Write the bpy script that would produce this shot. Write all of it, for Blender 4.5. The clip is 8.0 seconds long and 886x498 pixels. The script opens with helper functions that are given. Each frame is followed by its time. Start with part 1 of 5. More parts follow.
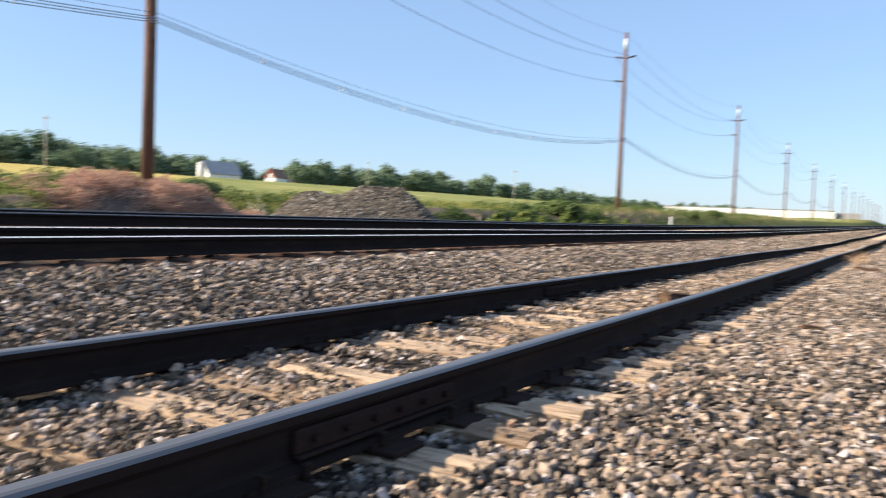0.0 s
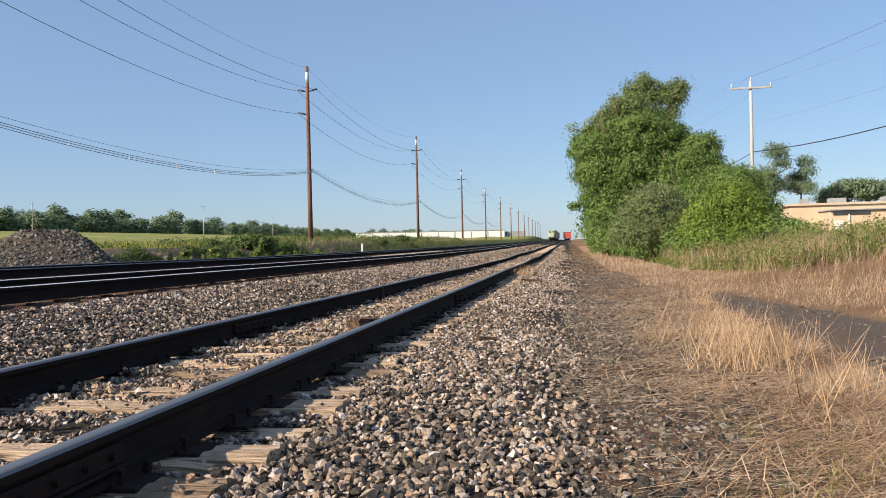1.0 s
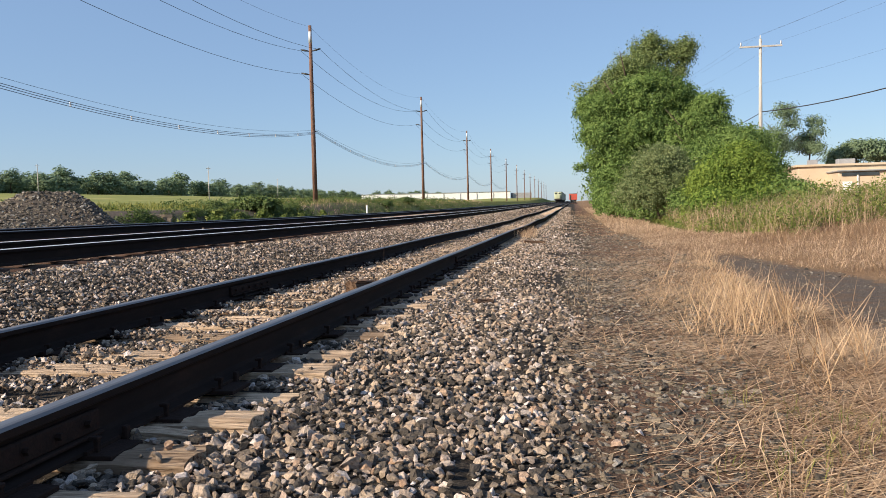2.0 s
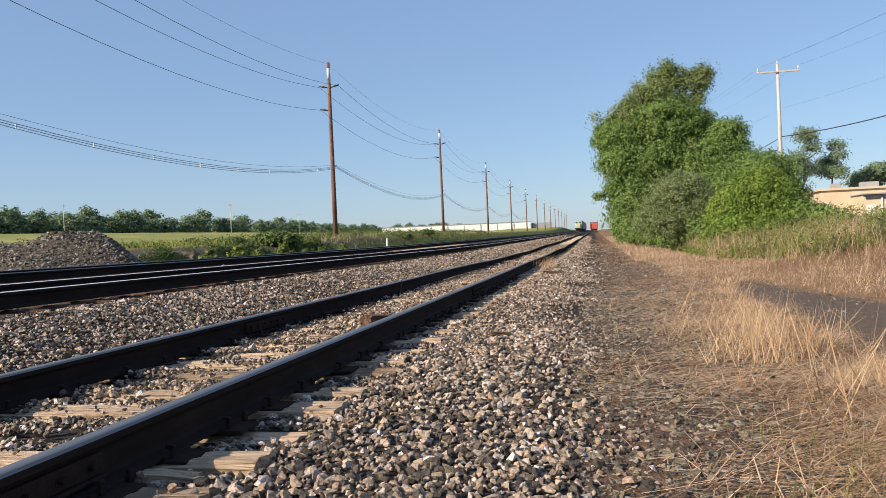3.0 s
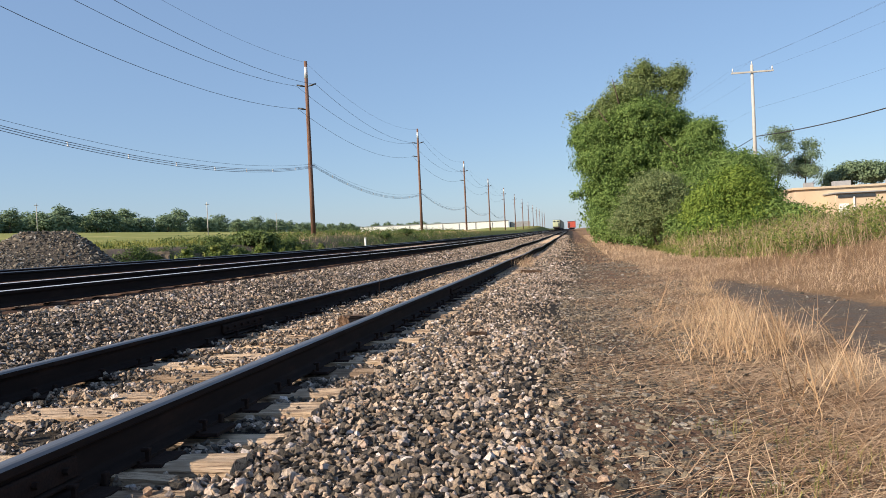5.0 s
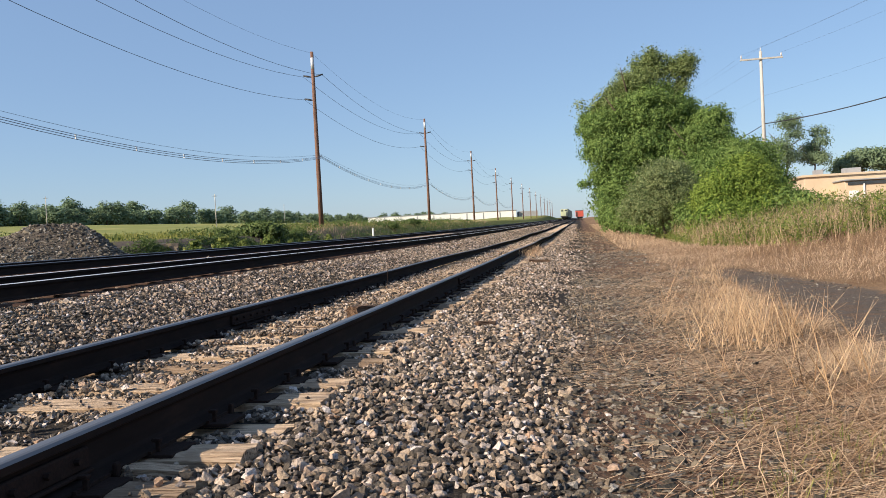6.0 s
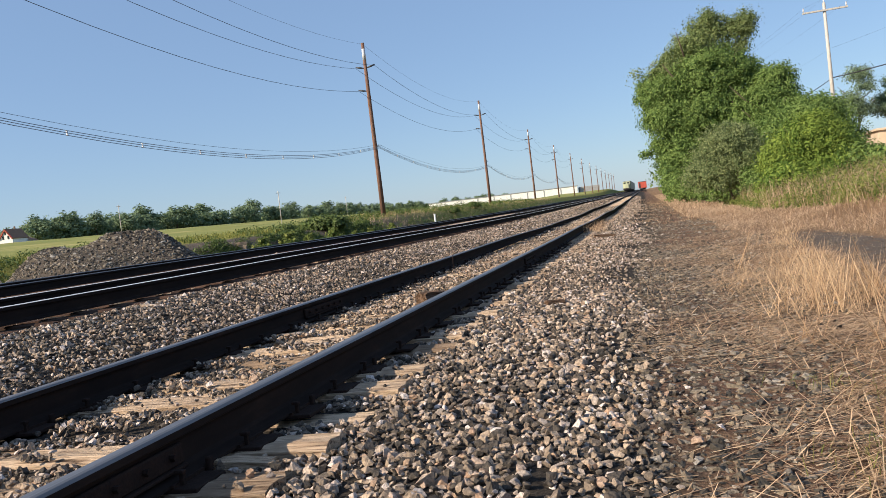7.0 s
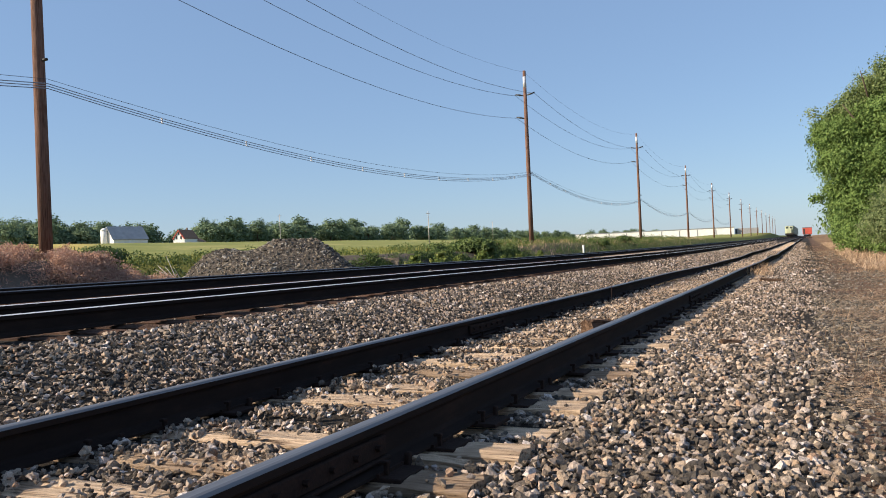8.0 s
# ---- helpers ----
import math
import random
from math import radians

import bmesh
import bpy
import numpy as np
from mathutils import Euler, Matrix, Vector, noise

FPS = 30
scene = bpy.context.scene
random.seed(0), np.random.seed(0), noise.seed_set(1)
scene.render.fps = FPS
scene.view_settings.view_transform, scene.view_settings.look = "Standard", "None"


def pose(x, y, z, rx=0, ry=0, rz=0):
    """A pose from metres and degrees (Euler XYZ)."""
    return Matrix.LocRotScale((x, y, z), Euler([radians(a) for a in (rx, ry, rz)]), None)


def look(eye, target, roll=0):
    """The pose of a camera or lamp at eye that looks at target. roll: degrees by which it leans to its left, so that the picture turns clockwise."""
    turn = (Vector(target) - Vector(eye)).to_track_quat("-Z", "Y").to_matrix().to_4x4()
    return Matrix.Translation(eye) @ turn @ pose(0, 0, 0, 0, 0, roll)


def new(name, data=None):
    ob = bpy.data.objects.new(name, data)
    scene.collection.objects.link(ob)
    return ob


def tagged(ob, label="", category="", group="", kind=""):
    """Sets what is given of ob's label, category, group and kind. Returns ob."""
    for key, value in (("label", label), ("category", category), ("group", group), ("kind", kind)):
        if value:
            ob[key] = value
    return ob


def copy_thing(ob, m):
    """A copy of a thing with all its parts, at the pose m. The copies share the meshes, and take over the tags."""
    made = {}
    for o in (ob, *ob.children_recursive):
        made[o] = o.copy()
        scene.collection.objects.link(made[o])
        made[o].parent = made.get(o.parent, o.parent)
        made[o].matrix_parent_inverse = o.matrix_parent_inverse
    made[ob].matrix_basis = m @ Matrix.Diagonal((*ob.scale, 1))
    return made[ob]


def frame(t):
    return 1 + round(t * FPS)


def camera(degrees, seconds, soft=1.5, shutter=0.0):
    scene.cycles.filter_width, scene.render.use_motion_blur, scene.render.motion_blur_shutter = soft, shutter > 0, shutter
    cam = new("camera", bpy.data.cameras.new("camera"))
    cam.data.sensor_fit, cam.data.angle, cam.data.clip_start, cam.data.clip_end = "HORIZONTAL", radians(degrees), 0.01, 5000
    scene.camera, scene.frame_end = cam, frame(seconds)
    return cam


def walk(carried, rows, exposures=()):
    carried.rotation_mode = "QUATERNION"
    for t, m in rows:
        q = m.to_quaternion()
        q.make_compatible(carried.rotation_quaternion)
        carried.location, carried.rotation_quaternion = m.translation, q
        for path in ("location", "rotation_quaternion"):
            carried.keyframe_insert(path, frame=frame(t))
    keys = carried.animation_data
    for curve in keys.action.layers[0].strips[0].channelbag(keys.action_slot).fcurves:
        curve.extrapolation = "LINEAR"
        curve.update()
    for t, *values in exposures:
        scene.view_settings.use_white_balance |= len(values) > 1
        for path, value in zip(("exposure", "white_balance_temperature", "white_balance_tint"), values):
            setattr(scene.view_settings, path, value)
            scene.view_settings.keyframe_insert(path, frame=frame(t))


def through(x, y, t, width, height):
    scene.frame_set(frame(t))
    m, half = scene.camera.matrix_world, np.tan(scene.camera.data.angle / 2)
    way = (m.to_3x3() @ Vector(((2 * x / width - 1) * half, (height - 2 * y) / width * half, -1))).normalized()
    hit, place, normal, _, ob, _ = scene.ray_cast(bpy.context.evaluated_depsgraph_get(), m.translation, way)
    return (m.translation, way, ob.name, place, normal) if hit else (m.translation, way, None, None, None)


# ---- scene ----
cam = camera(58.7, 8.0, soft=0.6, shutter=0.12)
PATH = [
    (0, (1.559, -0.455, 0.796), (0.529, 1.257, 0.705), 2.3),
    (0.1, (1.562, -0.408, 0.806), (0.777, 1.432, 0.767), 1.4),
    (0.2, (1.58, -0.396, 0.813), (0.966, 1.508, 0.808), 0.5),
    (0.3, (1.59, -0.412, 0.822), (1.105, 1.528, 0.849), -0.4),
    (0.5, (1.617, -0.396, 0.822), (1.214, 1.563, 0.87), -2.1),
    (1, (1.624, -0.376, 0.806), (1.303, 1.598, 0.801), -1.3),
    (1.2, (1.628, -0.373, 0.804), (1.322, 1.602, 0.749), -1.1),
    (2.3, (1.701, -0.228, 0.799), (1.318, 1.732, 0.698), -1.7),
    (2.5, (1.717, -0.229, 0.813), (1.299, 1.726, 0.747), -2.0),
    (3, (1.739, -0.223, 0.812), (1.351, 1.739, 0.792), -2.5),
    (3.5, (1.745, -0.234, 0.821), (1.392, 1.735, 0.811), -2.9),
    (4, (1.751, -0.235, 0.82), (1.416, 1.736, 0.811), -2.8),
    (5.5, (1.747, -0.229, 0.821), (1.411, 1.742, 0.783), -2.6),
    (6, (1.745, -0.224, 0.818), (1.39, 1.744, 0.769), -3.0),
    (6.5, (1.739, -0.228, 0.812), (1.355, 1.734, 0.744), -3.2),
    (7, (1.731, -0.239, 0.823), (1.217, 1.693, 0.745), -6.9),
    (7.2, (1.667, -0.216, 0.838), (1.238, 1.737, 0.837), -6.0),
    (7.5, (1.587, -0.285, 0.82), (0.909, 1.592, 0.96), -5.0),
    (7.7, (1.569, -0.398, 0.817), (0.755, 1.426, 0.926), -2.3),
    (8, (1.513, -0.38, 0.798), (0.665, 1.432, 0.817), -2.5),
]
walk(cam, [(t, look(eye, target, roll)) for t, eye, target, roll in PATH],
     [(0, 1.12), (0.2, 0.74), (0.5, 0.65), (8, 0.65)])

# ---- light ----
SUN_AZIMUTH, SUN_ELEVATION = 229.0, 29.0      # clockwise from +y, degrees
world = bpy.data.worlds.new("world")
scene.world = world
world.use_nodes = True
wn, wl = world.node_tree.nodes, world.node_tree.links
sky = wn.new("ShaderNodeTexSky")
sky.sky_type = "NISHITA"
sky.sun_disc = False
sky.sun_elevation, sky.sun_rotation = radians(SUN_ELEVATION), radians(SUN_AZIMUTH)
sky.air_density, sky.dust_density, sky.ozone_density = 1.0, 0.4, 2.0
haze = wn.new("ShaderNodeVectorMath")          # the clear sky, and an even summer haze over it
haze.operation = "MULTIPLY_ADD"
haze.inputs[1].default_value, haze.inputs[2].default_value = (0.038, 0.0412, 0.0432), (0.100, 0.149, 0.243)
wl.new(sky.outputs[0], haze.inputs[0])
wl.new(haze.outputs[0], wn["Background"].inputs["Color"])
wn["Background"].inputs["Strength"].default_value = 1.0
sun = new("sun", bpy.data.lights.new("sun", "SUN"))
sun.data.energy, sun.data.angle, sun.data.color = 5.0, radians(0.55), (1.0, 0.86, 0.68)
az, el = radians(SUN_AZIMUTH), radians(SUN_ELEVATION)
to_sun = Vector((math.sin(az) * math.cos(el), math.cos(az) * math.cos(el), math.sin(el)))
sun.matrix_world = look(to_sun * 50, (0, 0, 0))


# ---- node helpers ----
def material(name, rough=0.9, metal=0.0, spec=0.3):
    m = bpy.data.materials.new(name)
    m.use_nodes = True
    b = m.node_tree.nodes["Principled BSDF"]
    b.inputs["Roughness"].default_value = rough
    b.inputs["Metallic"].default_value = metal
    b.inputs["Specular IOR Level"].default_value = spec
    return m, m.node_tree.nodes, m.node_tree.links, b


def ramp(n, l, src, stops, mode="LINEAR"):
    r = n.new("ShaderNodeValToRGB")
    r.color_ramp.interpolation = mode
    while len(r.color_ramp.elements) < len(stops):
        r.color_ramp.elements.new(0.5)
    for e, (p, c) in zip(r.color_ramp.elements, stops):
        e.position, e.color = p, (*c, 1) if len(c) == 3 else c
    l.new(src, r.inputs[0])
    return r.outputs[0]


def noise_tex(n, l, scale, detail=4, rough=0.6, coord="Object", stretch=None, dist=0.0):
    if coord == "Position":
        src = n.new("ShaderNodeNewGeometry").outputs["Position"]
    else:
        src = n.new("ShaderNodeTexCoord").outputs[coord]
    if stretch:
        mp = n.new("ShaderNodeMapping")
        mp.inputs["Scale"].default_value = stretch
        l.new(src, mp.inputs["Vector"])
        src = mp.outputs[0]
    t = n.new("ShaderNodeTexNoise")
    t.inputs["Scale"].default_value, t.inputs["Detail"].default_value, t.inputs["Roughness"].default_value = scale, detail, rough
    t.inputs["Distortion"].default_value = dist
    l.new(src, t.inputs["Vector"])
    return t.outputs["Fac"]


def mix(n, l, fac, a, b, blend="MIX"):
    m = n.new("ShaderNodeMix")
    m.data_type, m.blend_type = "RGBA", blend
    for sock, v in ((m.inputs[0], fac), (m.inputs[6], a), (m.inputs[7], b)):
        if isinstance(v, bpy.types.NodeSocket):
            l.new(v, sock)
        elif isinstance(v, tuple):
            sock.default_value = (*v, 1)
        else:
            sock.default_value = v
    return m.outputs[2]


def calc(n, l, op, a, b=None, c=None):
    m = n.new("ShaderNodeMath")
    m.operation = op
    for sock, v in zip(m.inputs, (a, b, c)):
        if v is None:
            continue
        if isinstance(v, bpy.types.NodeSocket):
            l.new(v, sock)
        else:
            sock.default_value = v
    return m.outputs[0]


def smooth(n, l, x, lo, hi):
    m = n.new("ShaderNodeMapRange")
    m.interpolation_type = "SMOOTHSTEP"
    m.inputs[1].default_value, m.inputs[2].default_value = lo, hi
    l.new(x, m.inputs[0])
    return m.outputs[0]


def bump(n, l, b, height, strength, distance):
    k = n.new("ShaderNodeBump")
    k.inputs["Strength"].default_value, k.inputs["Distance"].default_value = strength, distance
    l.new(height, k.inputs["Height"])
    l.new(k.outputs[0], b.inputs["Normal"])


def noisy(name, dark, light, scale, rough=0.9, metal=0.0, spec=0.3, stretch=None, fine=0.0, relief=0.0, coord="Object", per_object=0.0):
    """A surface that wanders between two colours at two scales, with relief of its own."""
    m, n, l, b = material(name, rough, metal, spec)
    a = noise_tex(n, l, scale, 5, 0.65, coord, stretch)
    f = noise_tex(n, l, scale * 6.3, 3, 0.6, coord, stretch)
    s = calc(n, l, "ADD", calc(n, l, "MULTIPLY", a, 1 - fine), calc(n, l, "MULTIPLY", f, fine))
    col = ramp(n, l, s, [(0.3, dark), (0.7, light)])
    if per_object:
        inf = n.new("ShaderNodeObjectInfo").outputs["Random"]
        k = calc(n, l, "MULTIPLY_ADD", inf, per_object, 1 - per_object / 2)
        mul = n.new("ShaderNodeVectorMath")
        mul.operation = "SCALE"
        l.new(col, mul.inputs[0])
        l.new(k, mul.inputs["Scale"])
        col = mul.outputs[0]
    l.new(col, b.inputs["Base Color"])
    if relief:
        bump(n, l, b, f, 0.7, relief)
    return m


def leafy(name, stops, rough=0.75, through=0.35):
    """Leaves: a colour of its own for each, and light that comes through."""
    m, n, l, b = material(name, rough, 0, 0.3)
    isl = n.new("ShaderNodeNewGeometry").outputs["Random Per Island"]
    col = ramp(n, l, isl, stops)
    big = noise_tex(n, l, 0.9, 3, 0.6, "Position")
    col = mix(n, l, smooth(n, l, big, 0.38, 0.66), col, mix(n, l, 0.45, col, stops[-1][1]))
    l.new(col, b.inputs["Base Color"])
    tr = n.new("ShaderNodeBsdfTranslucent")
    l.new(col, tr.inputs["Color"])
    mx = n.new("ShaderNodeMixShader")
    mx.inputs[0].default_value = through
    l.new(b.outputs[0], mx.inputs[1])
    l.new(tr.outputs[0], mx.inputs[2])
    l.new(mx.outputs[0], n["Material Output"].inputs["Surface"])
    return m


# ---- materials ----
def stone_material(name, shift=1.0, per="Random Per Island", tint=(1.0, 1.0, 1.0)):
    m, n, l, b = material(name, 0.85, 0, 0.35)
    if per == "Object":
        isl = n.new("ShaderNodeObjectInfo").outputs["Random"]
    else:
        isl = n.new("ShaderNodeNewGeometry").outputs["Random Per Island"]
    k = shift
    stops = [(0.0, (0.022, 0.020, 0.018)), (0.30, (0.100, 0.087, 0.072)), (0.5, (0.28, 0.238, 0.185)), (0.68, (0.60, 0.51, 0.39)),
             (0.76, (0.38, 0.37, 0.36)), (0.84, (0.45, 0.36, 0.26)), (0.88, (0.40, 0.28, 0.19)), (0.93, (0.64, 0.59, 0.53)), (0.97, (0.80, 0.77, 0.73)), (1.0, (0.84, 0.82, 0.80))]
    col = ramp(n, l, isl, [(p, tuple((k if p < 0.9 or k < 0.7 else 0.5 + 0.5 * k) * c * q for c, q in zip(rgb, tint))) for p, rgb in stops])
    g = noise_tex(n, l, 80, 6, 0.75, "Position")
    col = mix(n, l, 0.8, col, ramp(n, l, g, [(0.3, (0.28, 0.26, 0.23)), (0.7, (1.32, 1.26, 1.16))]), "MULTIPLY")
    l.new(mix(n, l, 0.15, col, ramp(n, l, g, [(0.3, (0.10, 0.09, 0.075)), (0.7, (0.35, 0.31, 0.25))])), b.inputs["Base Color"])
    chips = noise_tex(n, l, 42, 2, 0.5, "Position")
    bump(n, l, b, calc(n, l, "ADD", calc(n, l, "MULTIPLY", g, 0.45), chips), 1.0, 0.020)
    return m


M_STONE = stone_material("ballast_stone", 1.08, "Random Per Island", (1.06, 0.97, 0.98))
M_STONE_ONE = stone_material("ballast_stone_single", 1.08, "Object", (1.06, 0.97, 0.98))
M_PATH_STONE = stone_material("path_grit", 0.52, "Random Per Island", (1.03, 0.98, 0.93))
M_PILE_STONE = stone_material("gravel_stone", 0.55)


def rail_material(name):
    m, n, l, b = material(name, 0.85, 0.0, 0.08)
    a = noise_tex(n, l, 9, 5, 0.7, "Position", (1, 0.25, 1))
    f = noise_tex(n, l, 70, 3, 0.6, "Position")
    rust = ramp(n, l, a, [(0.25, (0.014, 0.010, 0.009)), (0.55, (0.026, 0.017, 0.014)), (0.8, (0.050, 0.030, 0.022))])
    rust = mix(n, l, calc(n, l, "MULTIPLY", f, 0.5), rust, (0.014, 0.012, 0.012))
    l.new(rust, b.inputs["Base Color"])
    bump(n, l, b, f, 0.35, 0.002)
    return m


M_RAIL = rail_material("rusty_rail_steel")


def head_material(name, base, rough, metal):
    m, n, l, b = material(name, rough, metal, 0.5)
    a = noise_tex(n, l, 6, 4, 0.6, "Position", (6, 0.15, 1))
    l.new(ramp(n, l, a, [(0.3, tuple(c * 0.7 for c in base)), (0.7, base)]), b.inputs["Base Color"])
    l.new(ramp(n, l, a, [(0.2, (rough + 0.12,) * 3), (0.8, (rough - 0.08,) * 3)]), b.inputs["Roughness"])
    return m


M_HEAD_DULL = head_material("dull_rail_top", (0.20, 0.19, 0.19), 0.42, 0.55)
M_HEAD_SHINY = head_material("polished_rail_top", (0.93, 0.91, 0.88), 0.40, 0.35)


def wood_material(name, dark, mid, light, axis=(0.5, 10, 10), per_object=True):
    m, n, l, b = material(name, 0.9, 0, 0.15)
    g = noise_tex(n, l, 6, 6, 0.7, "Object", axis, 0.3)
    c = noise_tex(n, l, 2.2, 3, 0.6, "Object")
    col = ramp(n, l, g, [(0.36, dark), (0.44, mid), (0.56, light), (0.64, mid), (0.8, light)])
    col = mix(n, l, smooth(n, l, c, 0.55, 0.75), col, mid)
    if per_object:
        r = n.new("ShaderNodeObjectInfo").outputs["Random"]
        col = mix(n, l, 1.0, col, ramp(n, l, r, [(0.0, (0.55, 0.5, 0.46)), (0.5, (0.95, 0.9, 0.86)), (1.0, (1.1, 1.05, 1.0))]), "MULTIPLY")
    l.new(col, b.inputs["Base Color"])
    bump(n, l, b, g, 1.0, 0.02)
    return m


M_TIE = wood_material("weathered_tie_wood", (0.065, 0.043, 0.030), (0.40, 0.295, 0.205), (0.66, 0.52, 0.38))
M_TIE_DARK = wood_material("dark_oiled_tie_wood", (0.022, 0.014, 0.011), (0.075, 0.045, 0.034), (0.14, 0.088, 0.064))
M_POLE = wood_material("creosoted_pole_wood", (0.05, 0.028, 0.02), (0.14, 0.074, 0.052), (0.24, 0.145, 0.11), (9, 9, 0.25), False)
M_POLE_GREY = wood_material("weathered_grey_pole_wood", (0.26, 0.24, 0.21), (0.40, 0.375, 0.34), (0.53, 0.505, 0.47), (9, 9, 0.25), False)
M_CHUNK = wood_material("rotten_brown_wood", (0.04, 0.024, 0.016), (0.11, 0.066, 0.042), (0.19, 0.12, 0.08), per_object=False)
M_PLATE = noisy("rusty_plate", (0.014, 0.010, 0.009), (0.038, 0.022, 0.017), 14, 0.85, 0.0, 0.1, None, 0.5, 0.003)
M_WIRE = noisy("dark_wire", (0.03, 0.03, 0.032), (0.06, 0.06, 0.065), 3, 0.6)
M_CABLE = noisy("grey_blue_cable", (0.19, 0.22, 0.26), (0.29, 0.32, 0.37), 3, 0.5)
M_CLIP = noisy("bright_aluminium", (0.45, 0.46, 0.48), (0.6, 0.6, 0.62), 5, 0.5, 0.2)
M_INSULATOR = noisy("dark_insulator", (0.02, 0.02, 0.022), (0.05, 0.05, 0.055), 8, 0.5)
M_WHITE_POST = noisy("white_plastic_post", (0.62, 0.62, 0.60), (0.78, 0.78, 0.76), 9, 0.6)
M_LEAF_A = leafy("maple_leaves", [(0.0, (0.060, 0.112, 0.026)), (0.5, (0.122, 0.202, 0.050)), (1.0, (0.235, 0.325, 0.092))])
M_LEAF_B = leafy("bright_shrub_leaves", [(0.0, (0.070, 0.128, 0.020)), (0.5, (0.136, 0.220, 0.036)), (1.0, (0.255, 0.325, 0.060))])
M_LEAF_C = leafy("olive_shrub_leaves", [(0.0, (0.085, 0.125, 0.045)), (0.5, (0.17, 0.215, 0.085)), (1.0, (0.29, 0.33, 0.15))])
# far leaves, lifted pale and bluish: distance haze put into the base colour
M_LEAF_D = leafy("haze_paled_leaves", [(0.0, (0.125, 0.178, 0.11)), (0.5, (0.168, 0.232, 0.135)), (1.0, (0.21, 0.28, 0.155))], 0.95, 0.25)
M_LEAF_E = leafy("thin_upper_leaves", [(0.0, (0.10, 0.145, 0.050)), (0.5, (0.17, 0.225, 0.08)), (1.0, (0.27, 0.32, 0.125))])
# green leaves made darker: shade on the bank's side-lit growth is in the colour
M_LEAF_F = leafy("shade_darkened_leaves", [(0.0, (0.040, 0.070, 0.020)), (0.5, (0.080, 0.125, 0.032)), (1.0, (0.145, 0.190, 0.050))], 0.6, 0.2)
M_WEED = leafy("green_weed_leaves", [(0.0, (0.057, 0.098, 0.023)), (0.5, (0.138, 0.196, 0.040)), (1.0, (0.276, 0.287, 0.081))])
M_RED_WEED = leafy("reddish_dock_seed_heads", [(0.0, (0.34, 0.185, 0.135)), (0.5, (0.47, 0.27, 0.20)), (1.0, (0.58, 0.40, 0.29))], 0.8, 0.4)
M_STRAW = leafy("dry_straw", [(0.0, (0.17, 0.093, 0.045)), (0.5, (0.44, 0.275, 0.148)), (1.0, (0.74, 0.545, 0.35))], 0.7, 0.2)
M_STRAW_DARK = leafy("brown_straw_litter", [(0.0, (0.05, 0.029, 0.019)), (0.6, (0.27, 0.155, 0.088)), (1.0, (0.80, 0.575, 0.36))], 0.8, 0.1)
M_VERGE = leafy("brown_verge_grass", [(0.0, (0.11, 0.066, 0.042)), (0.5, (0.37, 0.245, 0.152)), (1.0, (0.70, 0.52, 0.36))], 0.8, 0.2)
M_DEAD = leafy("dead_brown_weeds", [(0.0, (0.10, 0.058, 0.036)), (0.5, (0.22, 0.13, 0.08)), (1.0, (0.36, 0.25, 0.15))], 0.8, 0.2)
M_GRASS = leafy("field_grass", [(0.0, (0.10, 0.13, 0.025)), (0.5, (0.20, 0.22, 0.045)), (1.0, (0.34, 0.31, 0.09))], 0.7, 0.3)
M_BARK = noisy("tree_bark", (0.06, 0.045, 0.032), (0.17, 0.13, 0.10), 5, 0.95, 0, 0.1, (3, 3, 0.5), 0.5, 0.02)


